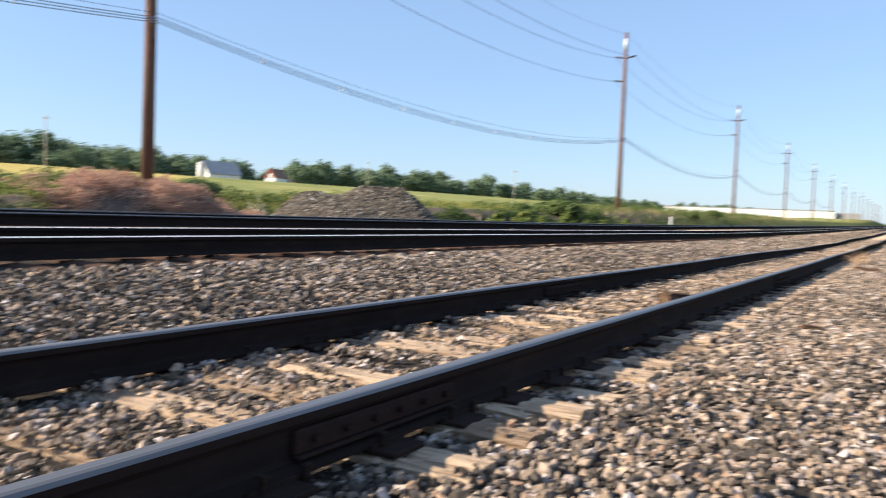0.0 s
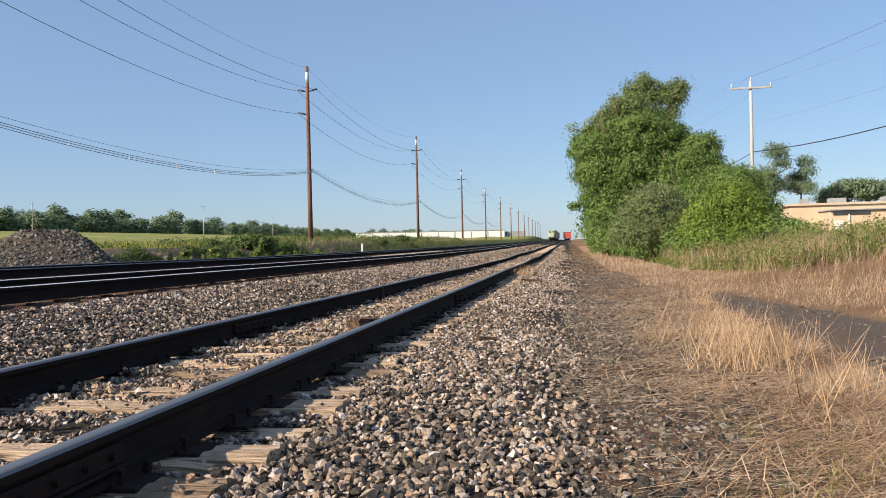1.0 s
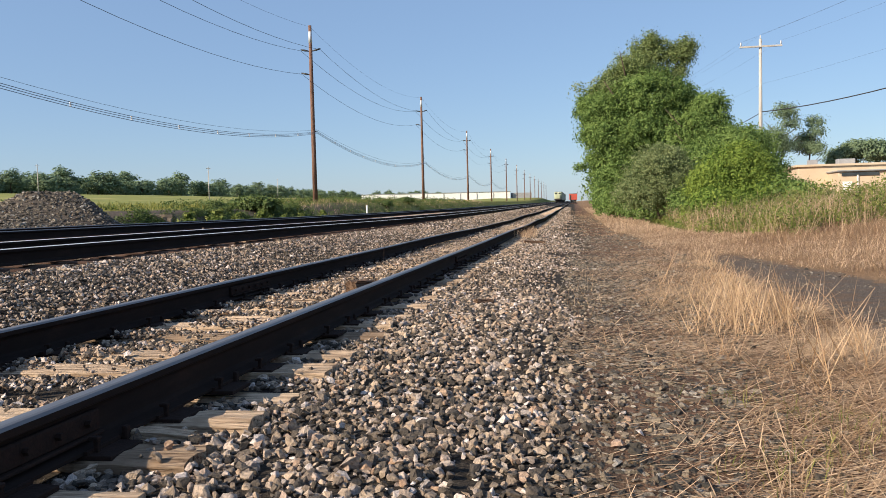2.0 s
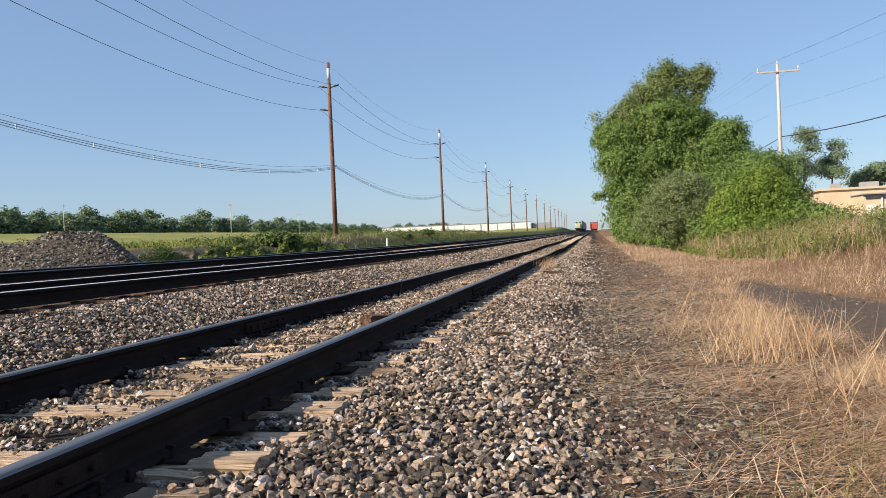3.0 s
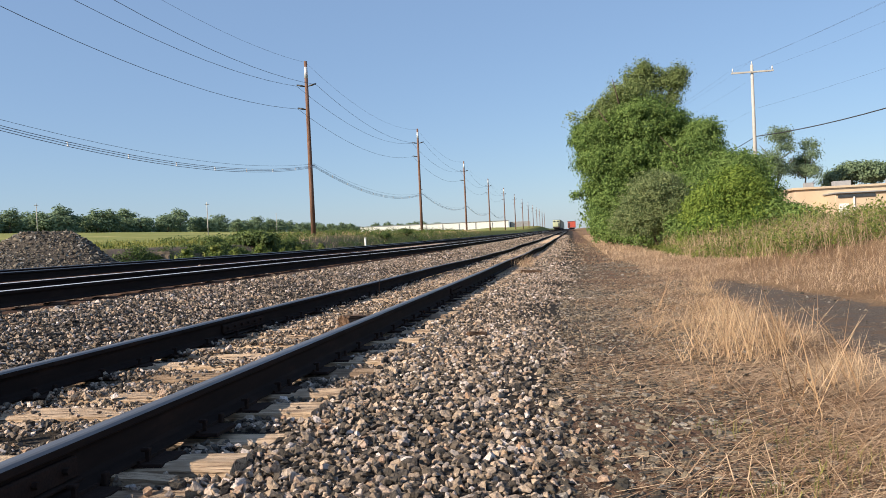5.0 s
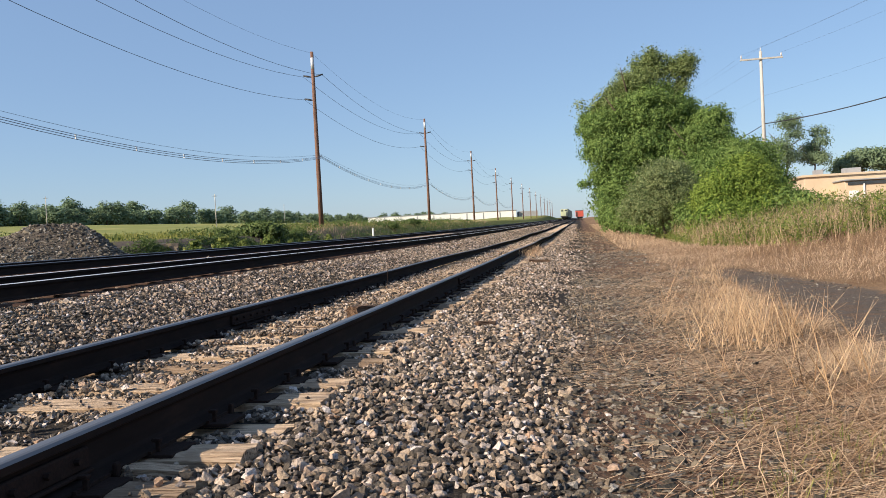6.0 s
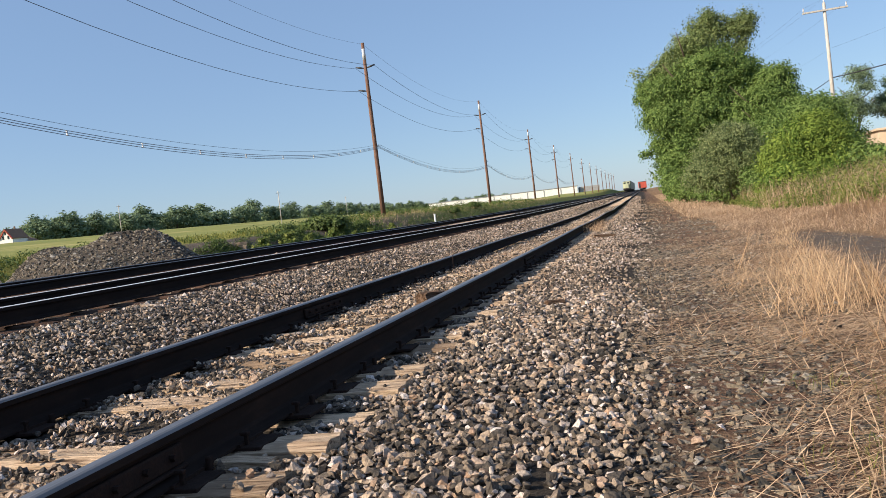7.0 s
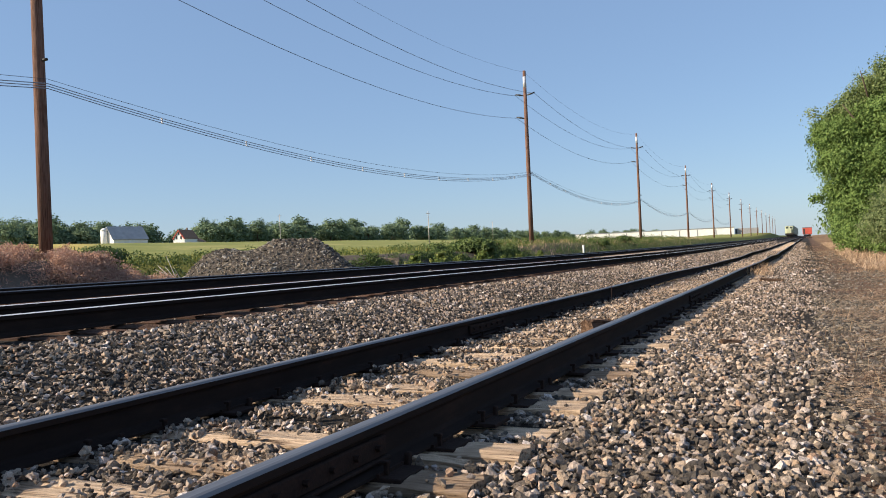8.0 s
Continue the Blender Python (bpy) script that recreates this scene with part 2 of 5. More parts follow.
def ground_material():
    m, n, l, b = material("ground_surface", 0.95, 0, 0.1)
    pos = n.new("ShaderNodeNewGeometry").outputs["Position"]
    sep = n.new("ShaderNodeSeparateXYZ")
    l.new(pos, sep.inputs[0])
    big = noise_tex(n, l, 0.8, 4, 0.65, "Position")
    med = noise_tex(n, l, 5, 5, 0.65, "Position")
    fine = noise_tex(n, l, 60, 4, 0.7, "Position")
    straws = noise_tex(n, l, 40, 3, 0.6, "Position", (1, 0.2, 1), 2.0)
    along = calc(n, l, "MULTIPLY", calc(n, l, "MAXIMUM", calc(n, l, "ADD", sep.outputs[1], -45.0), 0.0), 0.0047)
    x = calc(n, l, "ADD", calc(n, l, "ADD", sep.outputs[0], along), calc(n, l, "MULTIPLY_ADD", big, 1.6, -0.8))
    x = calc(n, l, "ADD", x, calc(n, l, "MULTIPLY_ADD", med, 0.5, -0.25))
    # ballast bed, near black: shade of the gaps between stones put into its colour
    gravel = ramp(n, l, fine, [(0.3, (0.015, 0.013, 0.011)), (0.5, (0.04, 0.033, 0.027)), (0.72, (0.10, 0.083, 0.066))])
    path = ramp(n, l, fine, [(0.3, (0.048, 0.027, 0.019)), (0.5, (0.135, 0.08, 0.054)), (0.72, (0.29, 0.18, 0.122))])
    litter = ramp(n, l, straws, [(0.35, (0.10, 0.06, 0.036)), (0.55, (0.225, 0.138, 0.08)), (0.75, (0.40, 0.27, 0.155))])
    path = mix(n, l, smooth(n, l, noise_tex(n, l, 2.6, 5, 0.7, "Position"), 0.52, 0.40), path, mix(n, l, 0.6, path, gravel))
    path = mix(n, l, smooth(n, l, med, 0.46, 0.64), path, mix(n, l, 0.6, path, litter))
    dry = mix(n, l, 0.75, ramp(n, l, big, [(0.3, (0.22, 0.13, 0.07)), (0.7, (0.40, 0.27, 0.15))]), litter)
    rut = ramp(n, l, fine, [(0.3, (0.052, 0.043, 0.036)), (0.7, (0.175, 0.143, 0.118))])
    verge = ramp(n, l, med, [(0.3, (0.10, 0.11, 0.03)), (0.5, (0.19, 0.19, 0.05)), (0.7, (0.33, 0.28, 0.10))])
    field = ramp(n, l, noise_tex(n, l, 0.05, 5, 0.7, "Position"), [(0.3, (0.15, 0.18, 0.055)), (0.55, (0.24, 0.245, 0.08)), (0.75, (0.42, 0.36, 0.15))])
    grain = ramp(n, l, noise_tex(n, l, 0.35, 4, 0.7, "Position"), [(0.3, (0.34, 0.27, 0.075)), (0.7, (0.52, 0.41, 0.14))])          # ripening grain on the rise
    field = mix(n, l, smooth(n, l, calc(n, l, "MULTIPLY_ADD", sep.outputs[0], 0.88, sep.outputs[1]), 4.0, -6.0), field, grain)
    bank = ramp(n, l, fine, [(0.3, (0.065, 0.052, 0.042)), (0.7, (0.20, 0.162, 0.128))])
    bank = mix(n, l, smooth(n, l, sep.outputs[1], 45, 80), bank, verge)
    col = mix(n, l, smooth(n, l, x, -17.0, -17.7), bank, verge)
    col = mix(n, l, smooth(n, l, x, -20, -24), col, field)
    col = mix(n, l, smooth(n, l, x, -12.4, -11.8), col, gravel)
    col = mix(n, l, smooth(n, l, x, 1.55, 1.85), col, path)
    col = mix(n, l, smooth(n, l, x, 2.45, 2.9), col, mix(n, l, 0.5, dry, path))
    rutmask = calc(n, l, "MULTIPLY", smooth(n, l, calc(n, l, "MULTIPLY_ADD", med, 1.3, sep.outputs[0]), 4.1, 4.5), smooth(n, l, sep.outputs[1], 15.5, 12.5))
    col = mix(n, l, rutmask, col, mix(n, l, smooth(n, l, med, 0.45, 0.65), rut, mix(n, l, 0.6, rut, path)))
    right = smooth(n, l, x, 2.8, 3.2)
    past = smooth(n, l, calc(n, l, "ADD", calc(n, l, "MULTIPLY_ADD", med, 0.6, sep.outputs[0]), calc(n, l, "MULTIPLY", sep.outputs[1], 0.12)), 6.25, 6.6)
    col = mix(n, l, calc(n, l, "MULTIPLY", right, past), col, dry)
    past = smooth(n, l, calc(n, l, "ADD", x, calc(n, l, "MULTIPLY", sep.outputs[1], 0.5)), 17, 22)
    col = mix(n, l, calc(n, l, "MULTIPLY", right, past), col, dry)
    l.new(col, b.inputs["Base Color"])
    bump(n, l, b, fine, 0.8, 0.02)
    return m


M_GROUND = ground_material()


# ---- mesh helpers ----
def smoothstep(a, b, x):
    t = np.clip((np.asarray(x, float) - a) / (b - a), 0, 1)
    return t * t * (3 - 2 * t)


def mesh_np(name, verts, faces, mats, index=None, soft=False):
    """A mesh from arrays; faces is a list of integer arrays (n, 3) or (n, 4)."""
    me = bpy.data.meshes.new(name)
    faces = [f for f in faces if len(f)]
    loops = np.concatenate([f.ravel() for f in faces]).astype(np.int32)
    sizes = np.concatenate([np.full(len(f), f.shape[1]) for f in faces]).astype(np.int32)
    starts = np.concatenate([[0], np.cumsum(sizes)[:-1]]).astype(np.int32)
    me.vertices.add(len(verts))
    me.vertices.foreach_set("co", np.ascontiguousarray(verts, np.float32).ravel())
    me.loops.add(len(loops))
    me.loops.foreach_set("vertex_index", loops)
    me.polygons.add(len(sizes))
    me.polygons.foreach_set("loop_start", starts)
    if index is not None:
        me.polygons.foreach_set("material_index", np.asarray(index, np.int32))
    me.polygons.foreach_set("use_smooth", np.full(len(sizes), bool(soft)))
    me.update(calc_edges=True)
    me.validate()
    for m in mats if isinstance(mats, (list, tuple)) else [mats]:
        me.materials.append(m)
    return me


def part(name, bm, mat, parent, label="", at=None):
    me = bpy.data.meshes.new(name)
    bm.normal_update()
    bm.to_mesh(me)
    bm.free()
    me.materials.append(mat)
    return attach(name, me, parent, label, at)


def attach(name, me, parent, label="", at=None):
    ob = new(name, me)
    ob.parent = parent
    if at is not None:
        ob.matrix_basis = at
    if label:
        ob["label"] = label
    return ob


def box(bm, sx, sy, sz, at=(0, 0, 0), turn=0.0, bevel=0.0):
    m = Matrix.Translation(at) @ Matrix.Rotation(turn, 4, "Z")
    r = bmesh.ops.create_cube(bm, size=1.0, matrix=m @ Matrix.Diagonal((sx, sy, sz, 1)))
    if bevel:
        edges = {e for v in r["verts"] for e in v.link_edges}
        bmesh.ops.bevel(bm, geom=list(edges), offset=bevel, segments=1, affect="EDGES")
    return bm


def tube_arrays(points, radii, sides=8):
    """A tapered tube along points, with caps, as arrays."""
    pts = np.asarray(points, float)
    n = len(pts)
    rad = np.broadcast_to(np.asarray(radii, float), (n,))
    tang = np.gradient(pts, axis=0)
    tang /= np.linalg.norm(tang, axis=1)[:, None] + 1e-9
    ref = np.where(np.abs(tang[:, 2:3]) > 0.9, np.array([[1.0, 0, 0]]), np.array([[0, 0, 1.0]]))
    u = np.cross(tang, ref)
    u /= np.linalg.norm(u, axis=1)[:, None]
    v = np.cross(tang, u)
    a = np.arange(sides) * 2 * np.pi / sides
    ring = pts[:, None] + rad[:, None, None] * (np.cos(a)[None, :, None] * u[:, None] + np.sin(a)[None, :, None] * v[:, None])
    verts = np.concatenate([ring.reshape(-1, 3), pts[:1], pts[-1:]])
    i, j = np.meshgrid(np.arange(n - 1), np.arange(sides), indexing="ij")
    k = (j + 1) % sides
    quads = np.stack([i * sides + j, i * sides + k, (i + 1) * sides + k, (i + 1) * sides + j], -1).reshape(-1, 4)
    jj = np.arange(sides)
    kk = (jj + 1) % sides
    c0 = np.stack([np.full(sides, n * sides), kk, jj], -1)
    c1 = np.stack([np.full(sides, n * sides + 1), (n - 1) * sides + jj, (n - 1) * sides + kk], -1)
    return verts, quads, np.concatenate([c0, c1])


def join_arrays(items):
    vs, qs, ts, o = [], [], [], 0
    for v, q, t in items:
        vs.append(v), qs.append(q + o), ts.append(t + o)
        o += len(v)
    return np.concatenate(vs), [np.concatenate(qs), np.concatenate(ts)]


def tubes(name, items, mat, soft=True):
    v, f = join_arrays([tube_arrays(*i) for i in items])
    return mesh_np(name, v, f, mat, soft=soft)


# ---- the lie of the land ----
def bend(y):
    """The line's gentle bend to -x and its climb, far along."""
    s = np.maximum(0, np.asarray(y, float) - 25)
    s = s * s / (s + 25)
    s = np.minimum(s, 900)
    return -0.0047 * s, 0.0068 * s


PX = [-20, -17.6, -16.5, -15.55, -12.6, -11.9, -11.4, -7.6, -7.2, -6.7, -6.4, -3.7, -3.2, -2.35, 0.62, 0.95, 1.3, 1.7, 2.2, 3.0, 3.9, 4.9, 6.0, 9.0, 14, 60, 400]
PZ = [1.15, 1.05, 0.95, 0.16, 0.0, 0.06, 0.32, 0.33, 0.29, 0.275, 0.27, 0.265, 0.18, -0.035, -0.028, -0.035, -0.07, -0.12, -0.14, -0.13, -0.14, -0.14, -0.06, 0.3, 0.5, 1.0, 1.6]


def land(x, y):
    x, y = np.asarray(x, float), np.asarray(y, float)
    bx, bz = bend(y)
    s = x - bx
    cut = 3.2 * np.exp(-((y - 22.5) / 5.5) ** 4)
    t = np.where(s < -11.4, s + cut * smoothstep(-12.2, -15.5, s), s)
    z = np.interp(t, PX, PZ)
    z = z + smoothstep(-15, -17.5, s) * (0.16 * np.exp(-((y - 15.5) / 2.8) ** 2) - 0.35 * smoothstep(12.5, 8.5, y) + 0.35 * smoothstep(48, 60, y))
    hill = np.clip(-s - 20, 0, 140)
    z = z + 3.0e-4 * hill * hill * (1 - 0.5 * smoothstep(250, 800, y))
    z = z + 1.9 * np.exp(-((y - 500) / 110) ** 2) * smoothstep(-12.5, -20, s) * smoothstep(-75, -45, s)
    far = smoothstep(9, 25, np.abs(s + 4))
    lump = np.sin(x * 1.7 + 0.6 * np.sin(y * 0.9)) * np.sin(y * 1.3 + 1.0) * 0.02 + np.sin(x * 0.31 + 1) * np.sin(y * 0.23) * 0.12 * far
    lump = lump + 0.012 * np.sin(x * 5.1 + y * 1.7) * np.sin(y * 4.3 - x * 2.1) * smoothstep(1.5, 2.2, s)
    return z + lump * (0.35 + 0.65 * far) + bz


def spread(a, b, step, grow, most):
    out, v, s = [a], a, step
    while v < b:
        v += s
        s = min(s * grow, most)
        out.append(v)
    return out


xs = sorted(set([-v for v in spread(14, 2400, 0.5, 1.12, 200)] + list(np.arange(-14, 9.01, 0.16)) + spread(9.2, 2400, 0.4, 1.12, 200)))
ys = sorted(set([-v for v in spread(4, 1200, 0.5, 1.3, 300)] + list(np.arange(-4, 30, 0.2)) + spread(30, 3000, 0.3, 1.05, 150)))
gx, gy = np.meshgrid(np.array(xs), np.array(ys), indexing="ij")
gz = land(gx, gy)
nx, ny = gx.shape
ii, jj = np.meshgrid(np.arange(nx - 1), np.arange(ny - 1), indexing="ij")
gq = np.stack([ii * ny + jj, (ii + 1) * ny + jj, (ii + 1) * ny + jj + 1, ii * ny + jj + 1], -1).reshape(-1, 4)
ground = new("ground", mesh_np("ground", np.stack([gx, gy, gz], -1).reshape(-1, 3), [gq], M_GROUND, soft=True))
tagged(ground, "brown dirt path, dry grass verge and green farm field", "ground", kind="structure")


# ---- stones ----
def stone_shapes(count, seed, flat=0.7, corners=0):
    r = np.random.default_rng(seed)
    out = []
    for k in range(count):
        bm = bmesh.new()
        n = corners or (15 if k % 3 else 10)
        p = r.uniform(-1, 1, (n, 3))
        p /= (np.abs(p) ** 3).sum(1)[:, None] ** (1 / 3)          # broken blocks, between a ball and a box
        p *= r.uniform(0.76, 1.12, (len(p), 1)) * np.array([r.uniform(0.8, 1.2), r.uniform(0.65, 0.95), r.uniform(flat - 0.2, flat + 0.1)])
        for q in p:
            bm.verts.new(q)
        h = bmesh.ops.convex_hull(bm, input=bm.verts)
        bmesh.ops.delete(bm, geom=[g for g in h["geom_interior"] if isinstance(g, bmesh.types.BMVert)], context="VERTS")
        bmesh.ops.triangulate(bm, faces=bm.faces)
        bm.verts.index_update()
        out.append((np.array([v.co[:] for v in bm.verts]), np.array([[v.index for v in f.verts] for f in bm.faces])))
        bm.free()
    return out


SHAPES = stone_shapes(24, 3)
GRIT = [(v, f) for v, f in stone_shapes(36, 4, 0.6) if len(f) <= 16][:12]


CHIPS = [(v, f) for v, f in stone_shapes(60, 8, 0.65, 6) if len(f) <= 8][:10]


def turns(r, n, tilt=3.14):
    """n random turns as matrices."""
    a, b, c = r.uniform(0, 2 * np.pi, n), r.uniform(-tilt, tilt, n), r.uniform(0, 2 * np.pi, n)
    ca, sa, cb, sb, cc, sc = np.cos(a), np.sin(a), np.cos(b), np.sin(b), np.cos(c), np.sin(c)
    z, o = np.zeros(n), np.ones(n)
    rz = np.stack([ca, -sa, z, sa, ca, z, z, z, o], -1).reshape(-1, 3, 3)
    rx = np.stack([o, z, z, z, cb, -sb, z, sb, cb], -1).reshape(-1, 3, 3)
    rw = np.stack([cc, -sc, z, sc, cc, z, z, z, o], -1).reshape(-1, 3, 3)
    return rz @ rx @ rw


def stone_heap(name, pos, size, mat, seed, tilt=0.9, shapes=None):
    r = np.random.default_rng(seed)
    shapes = shapes or SHAPES
    kind = r.integers(0, len(shapes), len(pos))
    vs, fs, o = [], [], 0
    for k, (v, f) in enumerate(shapes):
        sel = np.where(kind == k)[0]
        if not len(sel):
            continue
        t = turns(r, len(sel), tilt)
        w = np.einsum("nij,vj->nvi", t, v) * size[sel][:, None, None] + pos[sel][:, None]
        vs.append(w.reshape(-1, 3))
        fs.append((f[None] + (np.arange(len(sel)) * len(v))[:, None, None]).reshape(-1, 3) + o)
        o += len(sel) * len(v)
    return mesh_np(name, np.concatenate(vs), [np.concatenate(fs)], mat)


def scatter(r, x0, x1, y0, y1, step):
    """A jittered grid of places."""
    a, b = np.meshgrid(np.arange(x0, x1, step), np.arange(y0, y1, step), indexing="ij")
    p = np.stack([a.ravel(), b.ravel()], -1)
    return p + r.uniform(-0.55, 0.55, p.shape) * step


def patchy(x, y, f=1.0):
    return np.sin(x * 3.1 * f + 1.3 * np.sin(y * 2.3 * f)) * np.sin(y * 2.7 * f + 1.7 * np.sin(x * 1.9 * f + 0.5)) + 0.5 * np.sin(x * 7.7 * f + y * 3.1 * f) * np.sin(y * 8.3 * f)


# ---- railway tracks ----
RAIL = [(-0.070, 0.0), (0.070, 0.0), (0.070, 0.011), (0.020, 0.024), (0.009, 0.040), (0.009, 0.118), (0.016, 0.132), (0.036, 0.142), (0.037, 0.167), (0.029, 0.177), (0.017, 0.180),
        (-0.017, 0.180), (-0.029, 0.177), (-0.037, 0.167), (-0.036, 0.142), (-0.016, 0.132), (-0.009, 0.118), (-0.009, 0.040), (-0.020, 0.024), (-0.070, 0.011)]


RAIL_WORN = RAIL[:9] + [(0.0335, 0.1740), (0.010, 0.180)] + RAIL[11:]     # a running band worn round by traffic


def sway(y, seed, amount):
    """Old rails wander a little up and down and sideways."""
    k = amount * smoothstep(9, 30, y)
    return k * (np.sin(y * 0.21 + seed) + 0.6 * np.sin(y * 0.47 + 2 * seed)), k * (np.sin(y * 0.17 + 3 * seed) + 0.7 * np.sin(y * 0.39 + seed))


def rail_mesh(x, top, head, y0, y1, seed, amount):
    y = np.array(sorted(set(list(np.arange(y0, min(60, y1), 0.5)) + list(np.arange(max(60, y0), y1 + 1, 4.0)))))
    bx, bz = bend(y)
    dx, dz = sway(y, seed, amount)
    p = np.array(RAIL_WORN if head is M_HEAD_SHINY else RAIL)
    n, k = len(y), len(p)
    v = np.zeros((n, k, 3))
    v[..., 0] = (x + bx + dx)[:, None] + p[None, :, 0]
    v[..., 1] = y[:, None]
    v[..., 2] = (top - 0.18 + bz + dz)[:, None] + p[None, :, 1]
    i, j = np.meshgrid(np.arange(n - 1), np.arange(k), indexing="ij")
    q = np.stack([i * k + j, i * k + (j + 1) % k, (i + 1) * k + (j + 1) % k, (i + 1) * k + j], -1).reshape(-1, 4)
    worn = (9, 10) if head is M_HEAD_SHINY else (8, 9, 10)          # the main line's rails are bright on the running band alone
    dull = () if head is M_HEAD_SHINY else (11, 12)
    index = np.tile(np.where(np.isin(np.arange(k), worn), 2, np.isin(np.arange(k), dull).astype(int)), n - 1)
    return mesh_np("rail", v.reshape(-1, 3), [q[:, ::-1]], [M_RAIL, M_HEAD_DULL, head], index)


def tie_shapes(count, seed, mat):
    """Old ties: split ends, sunken grain, worn edges; along x."""
    r = np.random.default_rng(seed)
    out = []
    for _ in range(count):
        nu, nv = 22, 6
        u, w = np.linspace(-1.28, 1.28, nu), np.linspace(-0.115, 0.115, nv)
        U, W = np.meshgrid(u, w, indexing="ij")
        Z = np.zeros_like(U) + r.normal(0, 0.0035, (1, nv)) + r.normal(0, 0.002, U.shape)
        Z[:, [0, -1]] -= 0.012
        groove = r.integers(1, nv - 1)
        a = r.integers(0, nu - 8)
        Z[a:a + 8, groove] -= 0.016
        U = U + np.where(np.abs(U) > 1.2, np.sign(U) * r.uniform(-0.018, 0.012, (1, nv)), 0)
        W = W + 0.003 * np.sin(U * 5 + r.uniform(0, 6))
        top = np.stack([U, W, Z], -1).reshape(-1, 3)
        low = np.stack([U, W, np.full_like(Z, -0.16)], -1).reshape(-1, 3)
        i, j = np.meshgrid(np.arange(nu - 1), np.arange(nv - 1), indexing="ij")
        q = np.stack([i * nv + j, (i + 1) * nv + j, (i + 1) * nv + j + 1, i * nv + j + 1], -1).reshape(-1, 4)
        ring = np.concatenate([np.arange(nu) * nv, (nu - 1) * nv + np.arange(1, nv), np.arange(nu - 2, -1, -1) * nv + nv - 1, np.arange(nv - 2, 0, -1)])
        nxt = np.roll(ring, -1)
        side = np.stack([ring, ring + nu * nv, nxt + nu * nv, nxt], -1)
        out.append(mesh_np("tie", np.concatenate([top, low]), [q, side], mat))
    return out


TIES = tie_shapes(7, 11, M_TIE)
DARK_TIES = tie_shapes(4, 13, M_TIE_DARK)
FAR_TIE = tie_shapes(1, 12, M_TIE)[0]


def plate_mesh():
    bm = bmesh.new()
    box(bm, 0.34, 0.19, 0.018, (0, 0, 0.009), 0, 0.003)
    for sx in (-1, 1):
        box(bm, 0.012, 0.19, 0.012, (sx * 0.078, 0, 0.024))
    me = bpy.data.meshes.new("tie_plate")
    bm.to_mesh(me)
    bm.free()
    me.materials.append(M_PLATE)
    return me


def spike_mesh():
    bm = bmesh.new()
    box(bm, 0.016, 0.016, 0.05, (0, 0, 0.0))
    box(bm, 0.036, 0.026, 0.014, (-0.006, 0, 0.03), 0, 0.003)
    me = bpy.data.meshes.new("spike")
    bm.to_mesh(me)
    bm.free()
    me.materials.append(M_PLATE)
    return me


def anchor_mesh():
    bm = bmesh.new()
    box(bm, 0.17, 0.025, 0.03, (0, 0, 0.0), 0, 0.004)
    box(bm, 0.02, 0.03, 0.05, (0.078, 0, 0.02), 0, 0.004)
    box(bm, 0.02, 0.03, 0.05, (-0.078, 0, 0.02), 0, 0.004)
    me = bpy.data.meshes.new("rail_anchor")
    bm.to_mesh(me)
    bm.free()
    me.materials.append(M_PLATE)
    return me


def joint_mesh():
    bm = bmesh.new()
    for s in (-1, 1):
        box(bm, 0.024, 0.92, 0.075, (s * 0.021, 0, 0.082), 0, 0.006)
        box(bm, 0.03, 0.92, 0.014, (s * 0.034, 0, 0.038), 0, 0.004)
        for k in range(6):
            r = bmesh.ops.create_cone(bm, cap_ends=True, segments=6, radius1=0.013, radius2=0.013, depth=0.02)
            bmesh.ops.transform(bm, verts=r["verts"], matrix=pose(s * 0.045, -0.38 + 0.152 * k, 0.085, 0, 90, 0))
    me = bpy.data.meshes.new("joint_bar")
    bm.to_mesh(me)
    bm.free()
    me.materials.append(M_PLATE)
    return me


PLATE, SPIKE, ANCHOR, JOINT = plate_mesh(), spike_mesh(), anchor_mesh(), joint_mesh()
TIE_Y = [-2.4, -1.9, -1.4, -0.9, -0.4, 0.1, 0.6, 1.15, 1.70, 2.15, 2.60, 3.07, 3.52, 3.96, 4.62, 5.08, 5.60, 6.15, 6.75, 7.2, 7.65, 8.05]
TIE_LIFT = {2.15: 0.008, 2.60: 0.010, 3.07: -0.030, 3.52: 0.008, 3.96: 0.006, 4.62: -0.004, 5.08: 0.012, 5.60: -0.012, 6.15: 0.006}     # some ties stand proud, some have sunk


